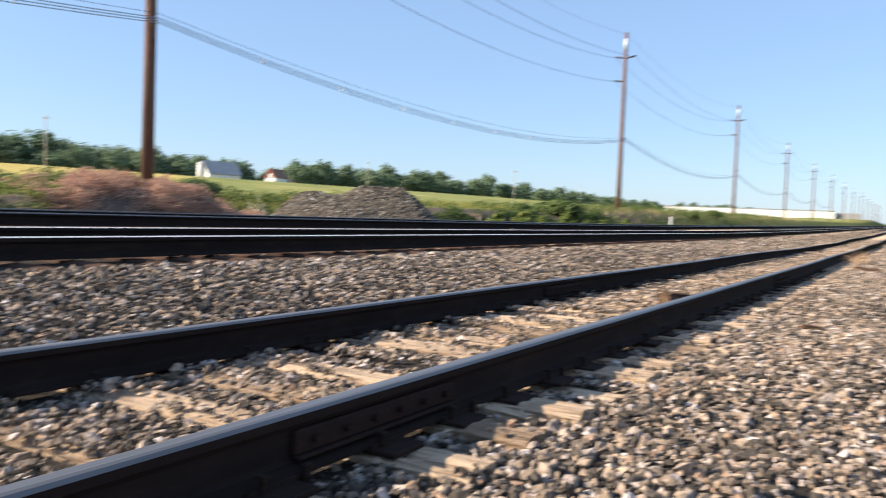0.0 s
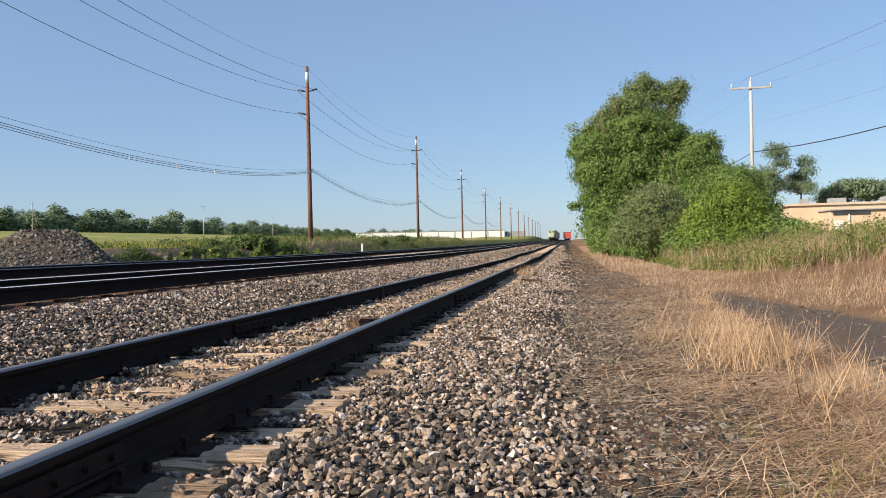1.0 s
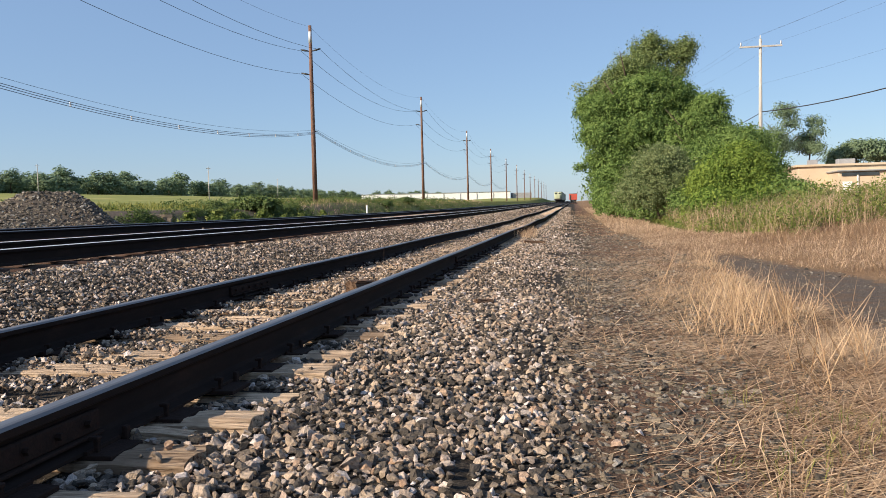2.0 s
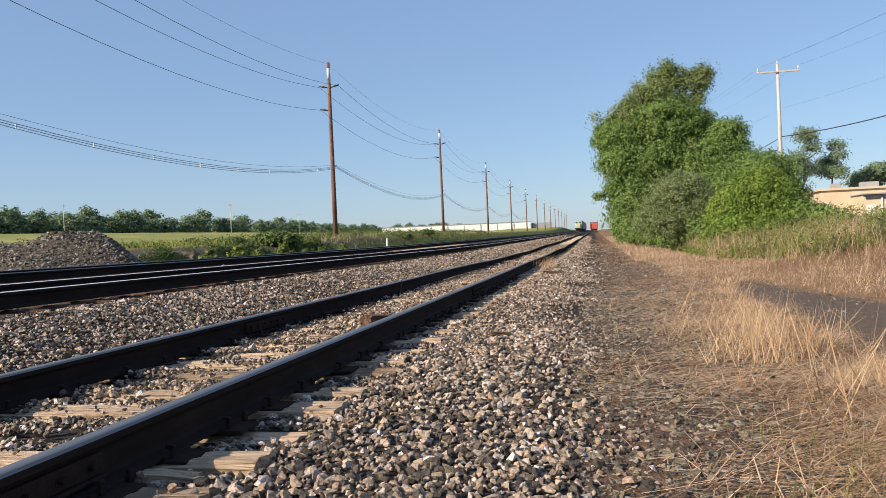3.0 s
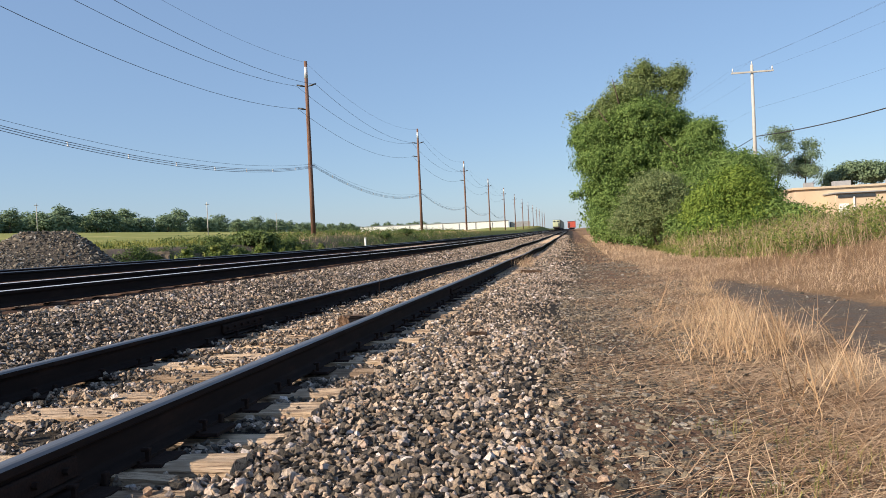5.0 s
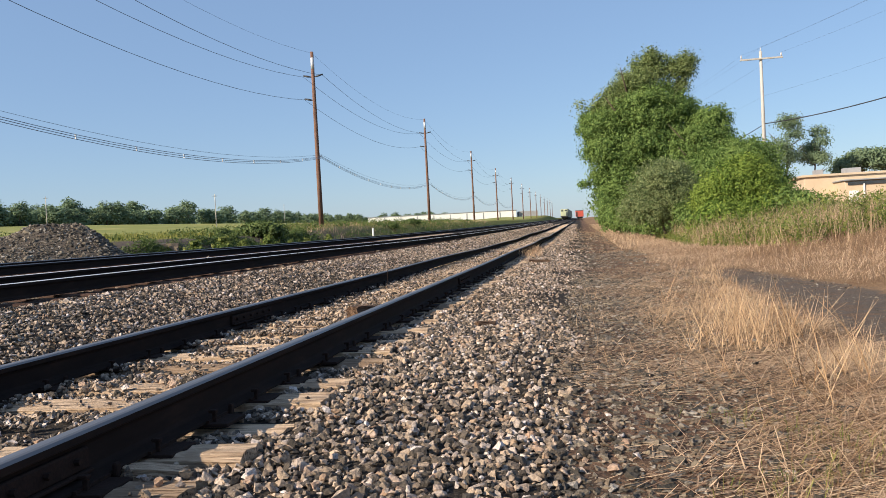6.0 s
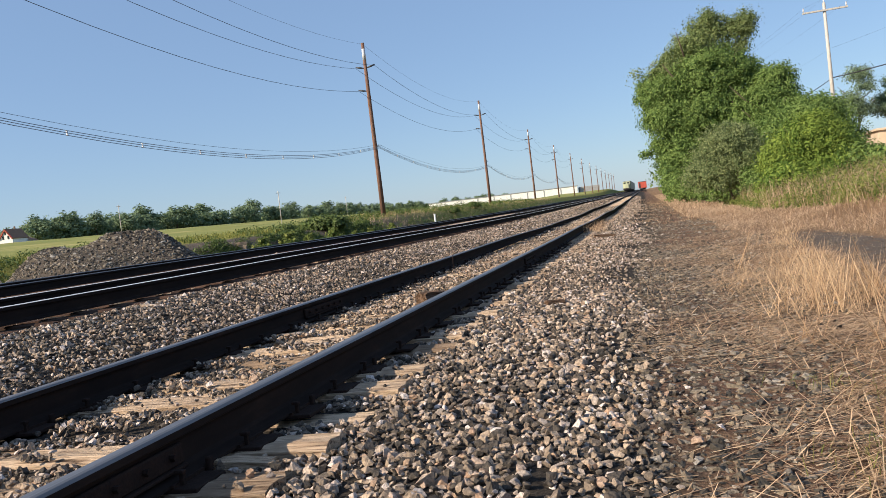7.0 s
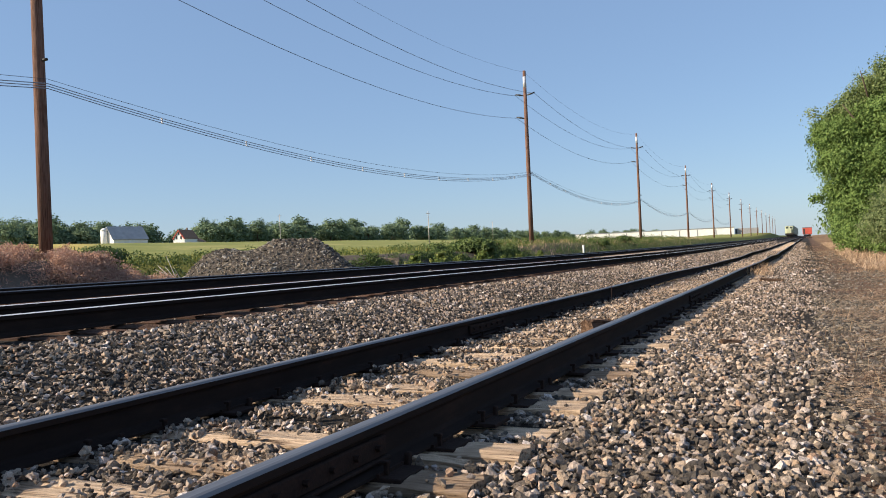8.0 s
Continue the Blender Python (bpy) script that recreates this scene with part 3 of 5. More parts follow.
def railway_track(label, near, far, head, y0, y1, tie_rows, last_tie, amount, fittings, joints=()):
    """near, far: place across and height of each rail's top."""
    track = new("railway_track")
    tagged(track, label, "railway track", "parallel tracks")
    r = np.random.default_rng(int(abs(near[0]) * 10) + 1)
    for k, (x, z) in enumerate((near, far)):
        attach("rail", rail_mesh(x, z, head, y0, y1, 1.0 + k * 0.7 + abs(near[0]), amount), track)
    mid, zt = (near[0] + far[0]) / 2, (near[1] + far[1]) / 2 - 0.198
    lean = math.atan2(near[1] - far[1], near[0] - far[0])
    for n, y in enumerate(tie_rows):
        bx, bz = bend(y)
        dx, dz = sway(y, 1.0 + abs(near[0]), amount)
        rise, slip = r.uniform(-0.012, 0.004), r.uniform(-0.03, 0.03)
        if near[0] == 0:
            rise, slip = TIE_LIFT.get(y, rise), slip - 0.10
        m = Matrix.Translation((mid + bx + dx + slip, y, zt + bz + dz + rise)) @ Matrix.Rotation(-lean, 4, "Y") @ Matrix.Rotation(r.uniform(-0.025, 0.025), 4, "Z")
        if r.random() < 0.5:
            m = m @ Matrix.Rotation(math.pi, 4, "Z")
        shapes = TIES if near[0] == 0 else DARK_TIES
        attach("tie", shapes[n % len(shapes)], track, at=m)
        if not fittings or y > fittings or y < 0.3:
            continue
        for x, z in (near, far):
            plate = attach("tie_plate", PLATE, track, at=pose(x + bx, y, z - 0.198 + bz))
            for sx, sy in ((-1, 0.05), (1, -0.05)):
                attach("spike", SPIKE, plate, at=pose(sx * 0.09, sy, 0.033, 0, 0, 0 if sx > 0 else 180))
            if n % 2:
                attach("rail_anchor", ANCHOR, track, at=pose(x + bx, y + 0.14, z - 0.188 + bz))
    y, vs, fs, o = tie_rows[-1] + 0.55, [], [], 0
    base = np.array([v.co[:] for v in FAR_TIE.vertices])
    quads = np.array([p.vertices[:] for p in FAR_TIE.polygons])
    while y < last_tie:
        bx, bz = bend(y)
        vs.append(base + np.array([mid + bx, y, zt + bz - 0.01]))
        fs.append(quads + o)
        o += len(base)
        y += 0.55
    if vs:
        far_ties = attach("distant_ties", mesh_np("distant_ties", np.concatenate(vs), [np.concatenate(fs)], M_TIE), track)
        far_ties["kind"] = "stuff"
    for x, z, y in joints:
        bx, bz = bend(y)
        attach("joint_bar", JOINT, track, "rusty bolted joint bar", pose(x + bx, y, z - 0.18 + bz))
    return track


NEAR1, FAR1 = (0.0, 0.200), (-1.505, 0.186)
NEAR2, FAR2 = (-4.30, 0.487), (-5.80, 0.503)
NEAR3, FAR3 = (-8.70, 0.580), (-10.20, 0.600)
rows1 = TIE_Y + list(8.5 + 0.5 * np.arange(100) + 0.06 * np.sin(np.arange(100) * 2.3))
rows2 = list(np.arange(0, 40, 0.5) + 0.05 * np.sin(np.arange(80) * 1.7))
railway_track("rusty siding track on half-buried weathered wooden ties", NEAR1, FAR1, M_HEAD_DULL, -40, 900, rows1, 140, 0.022, 16, [(0.0, 0.2, 1.75), (-1.505, 0.186, 7.0), (0.0, 0.2, 10.9)])
railway_track("main line track with polished bright rail tops", NEAR2, FAR2, M_HEAD_SHINY, -40, 900, rows2, 90, 0.0, 0)
railway_track("far main line track with dull rail tops", NEAR3, FAR3, M_HEAD_DULL, -40, 900, rows2, 60, 0.0, 0)

# ---- ballast ----
ballast = new("ballast_bed")
tagged(ballast, "crushed grey and tan stone ballast round the tracks", "ballast", kind="structure")
tie_y1 = np.array(rows1)


def on_tie(x, y, tops):
    """Whether a place of the near track lies on a tie."""
    d = np.abs(y[:, None] - tops[None]).min(1)
    return (d < 0.125) & (x > -2.1) & (x < 0.45)


def ballast_zone(name, x0, x1, y0, y1, step, size, seed, ties=False, edge=None, lift=0.0):
    r = np.random.default_rng(seed)
    p = scatter(r, x0, x1, y0, y1, step)
    x, y = p[:, 0], p[:, 1]
    keep = np.ones(len(p), bool)
    for rx in (NEAR1[0], FAR1[0], NEAR2[0], FAR2[0], NEAR3[0], FAR3[0]):
        keep &= np.abs(x - rx) > (0.0 if rx > -2 else 0.078)
    z = land(x, y) - 0.02 * (np.minimum(np.abs(x), np.abs(x + 1.505)) < 0.085) + 0.010 * ((x > 0.12) & (x < 0.60) & (y < 20))
    if ties:
        t = on_tie(x, y, tie_y1)
        pat = patchy(x, y, 1.3) + r.normal(0, 0.35, len(p))
        keep &= ~t | ((pat > np.where(x > 0, 0.95, -0.15)) & (np.minimum(np.abs(x), np.abs(x + 1.505)) > 0.11))
        z = np.where(t, bend(y)[1] + 0.012, z)
    if edge is not None:
        keep &= x + 0.25 * patchy(x, y, 0.5) + r.normal(0, 0.16, len(p)) < edge
    keep &= ~((x > 0.80) & (x < 1.32) & (y > 1.90) & (y < 2.40))
    s = size * np.exp(r.normal(0, 0.3, len(p)))
    pos = np.stack([x + bend(y)[0], y, z + lift + r.uniform(-1.15, 0.95, len(p)) * size], -1)[keep]
    ob = attach(name, stone_heap(name, pos, s[keep], M_STONE, seed + 50, 1.3, SHAPES if seed in (21, 24) else GRIT if seed == 27 else CHIPS), ballast)
    ob["kind"] = "stuff"


for zone in [("shoulder_stones", -0.05, 2.0, 0.6, 7.5, 0.0245, 0.0180, 21, True, 1.62), ("shoulder_stones", -0.05, 2.0, 7.5, 20, 0.0295, 0.0205, 22, True, 1.42),
             ("shoulder_stones", -0.05, 1.9, 20, 62, 0.056, 0.035, 23, True, 1.15), ("shoulder_stones", -0.05, 1.9, 62, 130, 0.13, 0.07, 36, True, 0.9),
             ("crib_stones", -1.54, -0.05, 0.6, 7.5, 0.0255, 0.0155, 24, True), ("crib_stones", -1.54, -0.05, 7.5, 20, 0.034, 0.020, 25, True),
             ("crib_stones", -1.54, -0.05, 20, 62, 0.068, 0.036, 26, True), ("slope_stones", -3.78, -1.57, 0.4, 11, 0.0300, 0.0205, 27, True),
             ("slope_stones", -3.78, -1.57, 11, 26, 0.0365, 0.024, 28, True), ("slope_stones", -3.78, -1.57, 26, 75, 0.072, 0.042, 29, True),
             ("slope_stones", -3.78, -1.57, 75, 150, 0.16, 0.08, 35, True),
             ("near_bed_stones", -3.78, 2.0, -6, 0.6, 0.035, 0.027, 37, True, 1.6), ("near_bed_stones", -3.78, 2.0, -16, -6, 0.075, 0.045, 38, True, 1.6), ("main_line_stones", -5.72, -4.38, 1, 30, 0.10, 0.042, 30, False, None, -0.03), ("main_line_stones", -8.6, -5.9, 2, 36, 0.15, 0.055, 31, False, None, -0.03),
             ("main_line_stones", -11.9, -8.8, 4, 50, 0.15, 0.055, 32, False, None, -0.03)]:
    ballast_zone(*zone)

# the nearest stones, each on its own
r = np.random.default_rng(41)
p = scatter(r, 0.80, 1.32, 1.90, 2.40, 0.0290)
SINGLE = [mesh_np("stone", v, [f], M_STONE_ONE) for v, f in SHAPES]
for n, (x, y) in enumerate(p[:300]):
    s = 0.0195 * math.exp(r.normal(0, 0.3))
    m = pose(x, y, float(land(x, y)) + r.uniform(-0.55, 0.75) * 0.0235, r.uniform(-50, 50), r.uniform(-50, 50), r.uniform(0, 360)) @ Matrix.Diagonal((s, s, s, 1))
    attach("stone", SINGLE[n % len(SINGLE)], ballast, at=m)

# loose stones and grit on the path
r = np.random.default_rng(42)
for step, size, lim, y1 in ((0.06, 0.019, 0.05, 12), (0.042, 0.0105, -0.9, 7.5), (0.044, 0.015, -0.9, 14), (0.062, 0.018, -0.7, 24), (0.14, 0.035, -0.1, 60)):
    p = scatter(r, 1.5, 4.6, {12: 1.2, 7.5: 1.2, 14: 7.5, 24: 14, 60: 24}[y1], y1, step)
    keep = (patchy(p[:, 0], p[:, 1], 0.8) + r.normal(0, 0.5, len(p))) > lim + 0.45 * np.abs(p[:, 0] - 1.9)
    p = p[keep & (p[:, 0] < 3.55 + 0.1 * patchy(p[:, 0], p[:, 1], 0.7))]
    pos = np.stack([p[:, 0], p[:, 1], land(p[:, 0], p[:, 1]) - 0.1 * size], -1)
    loose = attach("path_stones", stone_heap("path_stones", pos, size * np.exp(r.normal(0, 0.4, len(p))), M_PATH_STONE, 43, 0.9, GRIT), ballast)
    loose["kind"] = "stuff"


# grey stones trodden into the path
r = np.random.default_rng(46)
p = scatter(r, 1.55, 2.75, 1.2, 13, 0.041)
p = p[patchy(p[:, 0], p[:, 1], 0.55) + r.normal(0, 0.55, len(p)) > -0.95 + 1.1 * np.abs(p[:, 0] - 2.0 - 0.02 * p[:, 1])]
s = 0.019 * np.exp(r.normal(0, 0.38, len(p)))
trodden = attach("trodden_stones", stone_heap("trodden_stones", np.stack([p[:, 0], p[:, 1], land(p[:, 0], p[:, 1]) - 0.1 * s], -1), s, M_PATH_STONE, 47, 0.5, GRIT), ballast)
trodden["kind"] = "stuff"

# pebbles in the dark rut
r = np.random.default_rng(44)
p = scatter(r, 3.6, 5.0, 4.5, 14, 0.06)
p = p[(p[:, 0] + 0.12 * p[:, 1] < 6.2) & (patchy(p[:, 0], p[:, 1], 0.9) + r.normal(0, 0.5, len(p)) > 0.2)]
rut_pebbles = attach("rut_pebbles", stone_heap("rut_pebbles", np.stack([p[:, 0], p[:, 1], land(p[:, 0], p[:, 1])], -1), 0.009 * np.exp(r.normal(0, 0.5, len(p))), M_PATH_STONE, 45, 0.9, GRIT), ballast)
rut_pebbles["kind"] = "stuff"


# ---- gravel pile ----
def gravel_pile(cx, cy, rx, ry, h):
    pile = new("gravel_pile", None)
    tagged(pile, "heap of crushed grey gravel beside the tracks", "gravel pile")
    n = 48
    g = np.linspace(-1.25, 1.25, n)
    a, b = np.meshgrid(g, g, indexing="ij")

    def height(a, b):
        a = np.where(a > 0, a * 1.15, a)
        d = np.sqrt(a * a + b * b)
        rough = 0.08 * np.sin(a * 4 + 2 * np.sin(b * 3)) + 0.05 * np.sin(b * 7 + a * 3)
        return h * np.clip(1.1 - np.power(d, 1.05) + rough * smoothstep(0, 0.5, d), -0.3, 0.93) + 0.35 * h * np.exp(-((a + 0.75) / 0.35) ** 2 - ((b + 0.1) / 0.5) ** 2)

    z0 = float(land(cx, cy)) - 0.02
    v = np.stack([cx + a * rx, cy + b * ry, z0 + height(a, b)], -1).reshape(-1, 3)
    i, j = np.meshgrid(np.arange(n - 1), np.arange(n - 1), indexing="ij")
    q = np.stack([i * n + j, (i + 1) * n + j, (i + 1) * n + j + 1, i * n + j + 1], -1).reshape(-1, 4)
    attach("mound", mesh_np("mound", v, [q], M_PILE_BED, soft=True), pile)
    r = np.random.default_rng(51)
    m = 20000
    a, b = r.uniform(-1.25, 1.25, m), r.uniform(-1.25, 1.25, m)
    z = height(a, b)
    k = z > -0.05
    st = attach("loose_gravel", stone_heap("loose_gravel", np.stack([cx + a * rx, cy + b * ry, z0 + z], -1)[k], (0.041 * np.exp(r.normal(0, 0.35, m)))[k], M_PILE_STONE, 52, 0.9, GRIT), pile)
    st["kind"] = "stuff"


M_PILE_BED = noisy("gravel_dust", (0.04, 0.035, 0.03), (0.12, 0.10, 0.085), 5, 0.95, 0, 0.1, None, 0.6, 0.03)
gravel_pile(-14.8, 22.0, 3.5, 3.4, 1.68)


# ---- trees, bushes and grass ----
def leaf_cloud(r, blobs, clumps, per, size, spread_=0.2, mat=None, name="crown"):
    """Leaves in small clumps over the skins of blobs (centre, radii); some bare gaps."""
    c = np.array([b[0] for b in blobs], float)
    R = np.array([b[1] for b in blobs], float)
    w = (R[:, 0] * R[:, 2])
    k = r.choice(len(blobs), clumps, p=w / w.sum())
    d = r.normal(size=(clumps, 3))
    d[:, 2] = np.where(d[:, 2] < -0.5, -d[:, 2], d[:, 2])
    d /= np.linalg.norm(d, axis=1)[:, None]
    rad = r.uniform(0.55, 1.0, clumps) ** 0.6 * (1 + 0.2 * np.clip(r.normal(size=clumps), -2, 1.3))
    cc = c[k] + d * R[k] * rad[:, None]
    sig = spread_ * (0.6 + 0.8 * r.random(clumps))
    n = clumps * per
    own = np.repeat(np.arange(clumps), per)
    p = cc[own] + np.clip(r.normal(size=(n, 3)), -1.5, 1.5) * sig[own][:, None] * np.array([1, 1, 0.75])
    out = (p - cc[own]) / (sig[own][:, None] + 1e-6)
    nrm = d[own] * 0.55 + out * 0.45 + r.normal(size=(n, 3)) * 0.45 + np.array([0, 0, 0.35])
    nrm /= np.linalg.norm(nrm, axis=1)[:, None]
    t = np.cross(nrm, r.normal(size=(n, 3)))
    t /= np.linalg.norm(t, axis=1)[:, None]
    u = np.cross(nrm, t)
    s = size * (0.6 + 0.8 * r.random(n))[:, None]
    v = np.stack([p - t * s, p + u * s * 0.55 + nrm * s * 0.12, p + t * s, p - u * s * 0.55 + nrm * s * 0.12], 1).reshape(-1, 3)
    q = np.arange(n * 4).reshape(-1, 4)
    return mesh_np(name, v, [q], mat)


def trunk_mesh(r, h, rad, limbs, reach):
    items = []
    bendy = r.normal(0, 0.06 * h, (6, 2)).cumsum(0) * 0.5
    pts = [(0, 0, -0.3)] + [(bendy[i, 0], bendy[i, 1], h * (i + 1) / 6) for i in range(6)]
    items.append((pts, np.linspace(rad, rad * 0.25, 7), 8))
    for k in range(limbs):
        i = int(r.integers(1, 6))
        a = r.uniform(0, 6.28)
        p0 = np.array(pts[i])
        end = p0 + np.array([math.cos(a) * reach, math.sin(a) * reach, reach * r.uniform(0.5, 1.0)])
        midp = (p0 + end) / 2 + np.array([0, 0, -0.1 * reach])
        items.append(([p0, midp, end], [rad * 0.4, rad * 0.25, rad * 0.08], 6))
    return tubes("trunk", items, M_BARK)


def plant(name, x, y, blobs, clumps, per, size, mat, seed, label, category, trunk=(3, 0.12, 5, 1.5), group="", spread_=0.2):
    r = np.random.default_rng(seed)
    ob = new(name)
    ob.location = (x, y, float(land(x, y)))
    tagged(ob, label, category, group)
    attach("trunk", trunk_mesh(r, *trunk), ob)
    attach("crown", leaf_cloud(r, blobs, clumps, per, size, spread_, mat), ob)
    return ob


def lumps(r, n, box_lo, box_hi, rad_lo, rad_hi):
    lo, hi = np.array(box_lo), np.array(box_hi)
    out = []
    for _ in range(n):
        k = r.uniform(rad_lo, rad_hi)
        out.append((lo + (hi - lo) * r.random(3), (k, k, k * 0.85)))
    return out


# the tall tree over the line, and the thicket at its foot
tall = [((-3.5, 0, 8.1), (0.45, 0.5, 0.3)), ((-2.9, 0, 7.6), (0.5, 0.6, 0.4)), ((-3.3, 0, 3.2), (0.26, 0.3, 0.2)), ((-2.6, 0, 3.5), (0.45, 0.6, 0.45)), ((1.0, 0, 9.35), (0.6, 0.8, 0.9)), ((-0.9, 0, 8.0), (0.95, 1.2, 0.85)), ((-1.9, 0, 6.8), (1.05, 1.4, 0.95)), ((-2.3, 0, 5.6), (0.9, 1.3, 1.0)), ((2.5, 0, 9.5), (0.5, 0.5, 0.45)), ((2.3, 0, 8.4), (0.35, 0.4, 0.4)), ((2.8, 0, 10.0), (0.35, 0.3, 0.3)), ((0.3, 0, 9.7), (0.75, 0.9, 0.65)), ((1.5, 0, 9.7), (0.6, 0.8, 0.65)), ((0.8, 0, 10.3), (0.3, 0.3, 0.4)), ((0.2, 0, 8.7), (1.35, 1.5, 1.2)), ((-0.9, 0, 7.7), (1.3, 1.6, 1.1)), ((-0.2, 0, 8.8), (0.95, 1.2, 0.8)), ((-1.7, 0, 7.3), (0.7, 0.9, 0.6)),
        ((-1.7, -0.3, 6.6), (1.6, 2.0, 1.3)), ((0.6, -0.6, 7.1), (2.2, 2.2, 1.6)), ((2.3, 0, 6.9), (1.2, 1.5, 1.1)), ((-1.7, -0.4, 4.9), (1.6, 2.2, 1.4)), ((0.5, -0.6, 4.8), (2.5, 2.5, 1.8)),
        ((-1.1, -0.4, 3.0), (1.4, 2.2, 1.5)), ((0.9, -0.2, 2.6), (2.3, 2.4, 1.8)), ((-0.6, -0.6, 1.2), (1.2, 2.0, 1.2))]
r = np.random.default_rng(60)
for _ in range(80):
    c, q = tall[int(r.integers(4, 19))]
    d = Vector(r.normal(size=3)).normalized()
    k = r.uniform(0.18, 0.5)
    tall.append(((c[0] + 1.06 * d.x * q[0], c[1] + d.y * q[1], max(0.8, c[2] + 1.06 * abs(d.z) * q[2])), (k, k, k * 1.3)))
for _ in range(60):
    c, q = tall[int(r.integers(4, 17))]
    a = r.uniform(-1.2, 1.2)
    k = r.uniform(0.12, 0.2)
    tall.append(((c[0] + math.sin(a) * q[0] * 1.1, c[1] + r.uniform(-0.5, 0.3) * q[1], c[2] + math.cos(a) * q[2] * 1.1 + 0.15), (k, k, k * r.uniform(2.0, 3.5))))
tall = [((c[0], c[1], c[2] * 0.955), q) for c, q in tall]
lower, upper = [b for b in tall if b[0][2] < 7.2], [b for b in tall if b[0][2] >= 7.2]
maple = plant("tree", 5.25, 48, lower, 7600, 24, 0.066, M_LEAF_A, 61, "tall full green maple tree overhanging the track side", "tree", (8.6, 0.24, 16, 2.4), spread_=0.19)
r = np.random.default_rng(77)
attach("upper_crown", leaf_cloud(r, upper, 2000, 18, 0.062, 0.2, M_LEAF_E), maple, "thin open grey-green upper crown")
shoots = []
for c, q in [b for b in upper if b[1][0] > 0.28]:
    a = r.uniform(0, 6.28)
    foot_at = np.array([c[0] * 0.55 + 0.2, c[1] * 0.5, c[2] - q[2] - 1.3])
    shoots.append(([foot_at, (foot_at + np.array(c)) / 2 + np.array([0.12 * math.cos(a), 0.12 * math.sin(a), 0]), np.array(c) + np.array([0, 0, 0.8 * q[2]])], [0.024, 0.016, 0.006], 5))
attach("upper_limbs", tubes("upper_limbs", shoots, M_BARK), maple)
plant("tree", 8.6, 46, [((0.4, 0, 5.6), (1.0, 1.2, 0.9)), ((0, 0, 4.6), (1.5, 1.6, 1.2)), ((-0.9, 0, 3.3), (1.7, 1.6, 1.3)), ((1.0, 0.2, 3.4), (1.5, 1.5, 1.2)), ((0.2, -0.3, 2.0), (2.2, 1.8, 1.5))], 3000, 24, 0.064, M_LEAF_A, 62,
      "lower green tree with a bare forked limb", "tree", (5.2, 0.14, 7, 1.6), spread_=0.19)
plant("tree", 10.5, 44, [((-0.4, 0, 3.0), (1.8, 1.8, 1.3)), ((-1.7, 0, 2.4), (1.6, 1.6, 1.3)), ((0.7, 0, 1.9), (1.3, 1.6, 1.1)), ((-0.3, -0.4, 1.2), (2.0, 1.8, 1.2))], 3000, 24, 0.060, M_LEAF_A, 63,
      "broad green sapling thicket", "tree", (3.2, 0.1, 7, 1.4), spread_=0.18)
plant("shrub", 5.2, 35, [((0, 0, 2.0), (1.35, 1.3, 1.25)), ((-0.6, -0.2, 1.2), (1.2, 1.2, 1.1)), ((0.7, -0.2, 1.2), (1.2, 1.2, 1.1)), ((0.1, 0, 2.8), (0.7, 0.7, 0.6))], 1700, 26, 0.042, M_LEAF_C, 64,
      "grey-green olive shrub at the tree line", "shrub", (2.0, 0.06, 8, 0.9), spread_=0.13)
plant("shrub", 7.7, 31.5, [((0, 0, 1.7), (1.15, 1.2, 1.0)), ((-0.9, 0, 1.2), (0.9, 1.1, 0.9)), ((0.8, 0, 1.1), (0.85, 1.1, 0.9)), ((0.0, -0.4, 0.7), (1.35, 1.1, 0.7)), ((0.3, 0, 2.4), (0.6, 0.7, 0.5))], 1700, 26, 0.05, M_LEAF_B, 65,
      "bright yellow-green leafy shrub", "shrub", (1.9, 0.05, 8, 0.9), spread_=0.14)
plant("shrub", 6.5, 29, [((0, 0, 0.65), (0.75, 0.8, 0.55)), ((0.8, 0.1, 0.5), (0.7, 0.7, 0.45)), ((-0.6, 0, 0.4), (0.5, 0.6, 0.35))], 340, 24, 0.055, M_LEAF_B, 66,
      "low green shrub among dry grass", "shrub", (0.8, 0.03, 6, 0.5), spread_=0.16)
plant("shrub", 9.7, 31, [((0, 0, 0.6), (0.8, 0.9, 0.5)), ((0.7, 0, 0.4), (0.6, 0.7, 0.4)), ((-0.8, 0, 0.7), (0.8, 0.8, 0.6))], 500, 24, 0.06, M_LEAF_A, 67,
      "dark green shrub at the thicket's end", "shrub", (1.2, 0.04, 6, 0.6), spread_=0.18)
# low growth closing the foot of the thicket
foot = plant("shrub", 5.0, 39.5, [((0, 0, 0.7), (0.8, 0.9, 0.8)), ((0.3, 0.5, 1.0), (0.8, 0.8, 0.9)), ((0.2, -0.6, 0.5), (0.7, 0.7, 0.6)), ((0.5, 0, 1.5), (0.6, 0.8, 0.7))], 430, 20, 0.068, M_LEAF_A, 75,
             "dense dark green shrub closing the thicket's foot", "shrub", (1.3, 0.04, 6, 0.6), "shrubs at the thicket's foot", 0.16)
for n, (x, y, k) in enumerate([(4.7, 43.5, 1.0), (4.3, 48, 1.05), (4.1, 53, 1.15), (4.1, 59, 1.25), (4.3, 67, 1.4), (6.3, 33.5, 0.75), (8.9, 33.5, 0.8), (7.0, 35.5, 1.2)]):
    copy_thing(foot, pose(x, y, float(land(x, y)) - 0.05, 0, 0, 40 * (n % 3)) @ Matrix.Diagonal((k, k, k, 1)))
r = np.random.default_rng(68)
hedge_blobs = lumps(r, 12, (-1.6, -3, 1.2), (2.2, 3, 6.4), 1.4, 2.3)
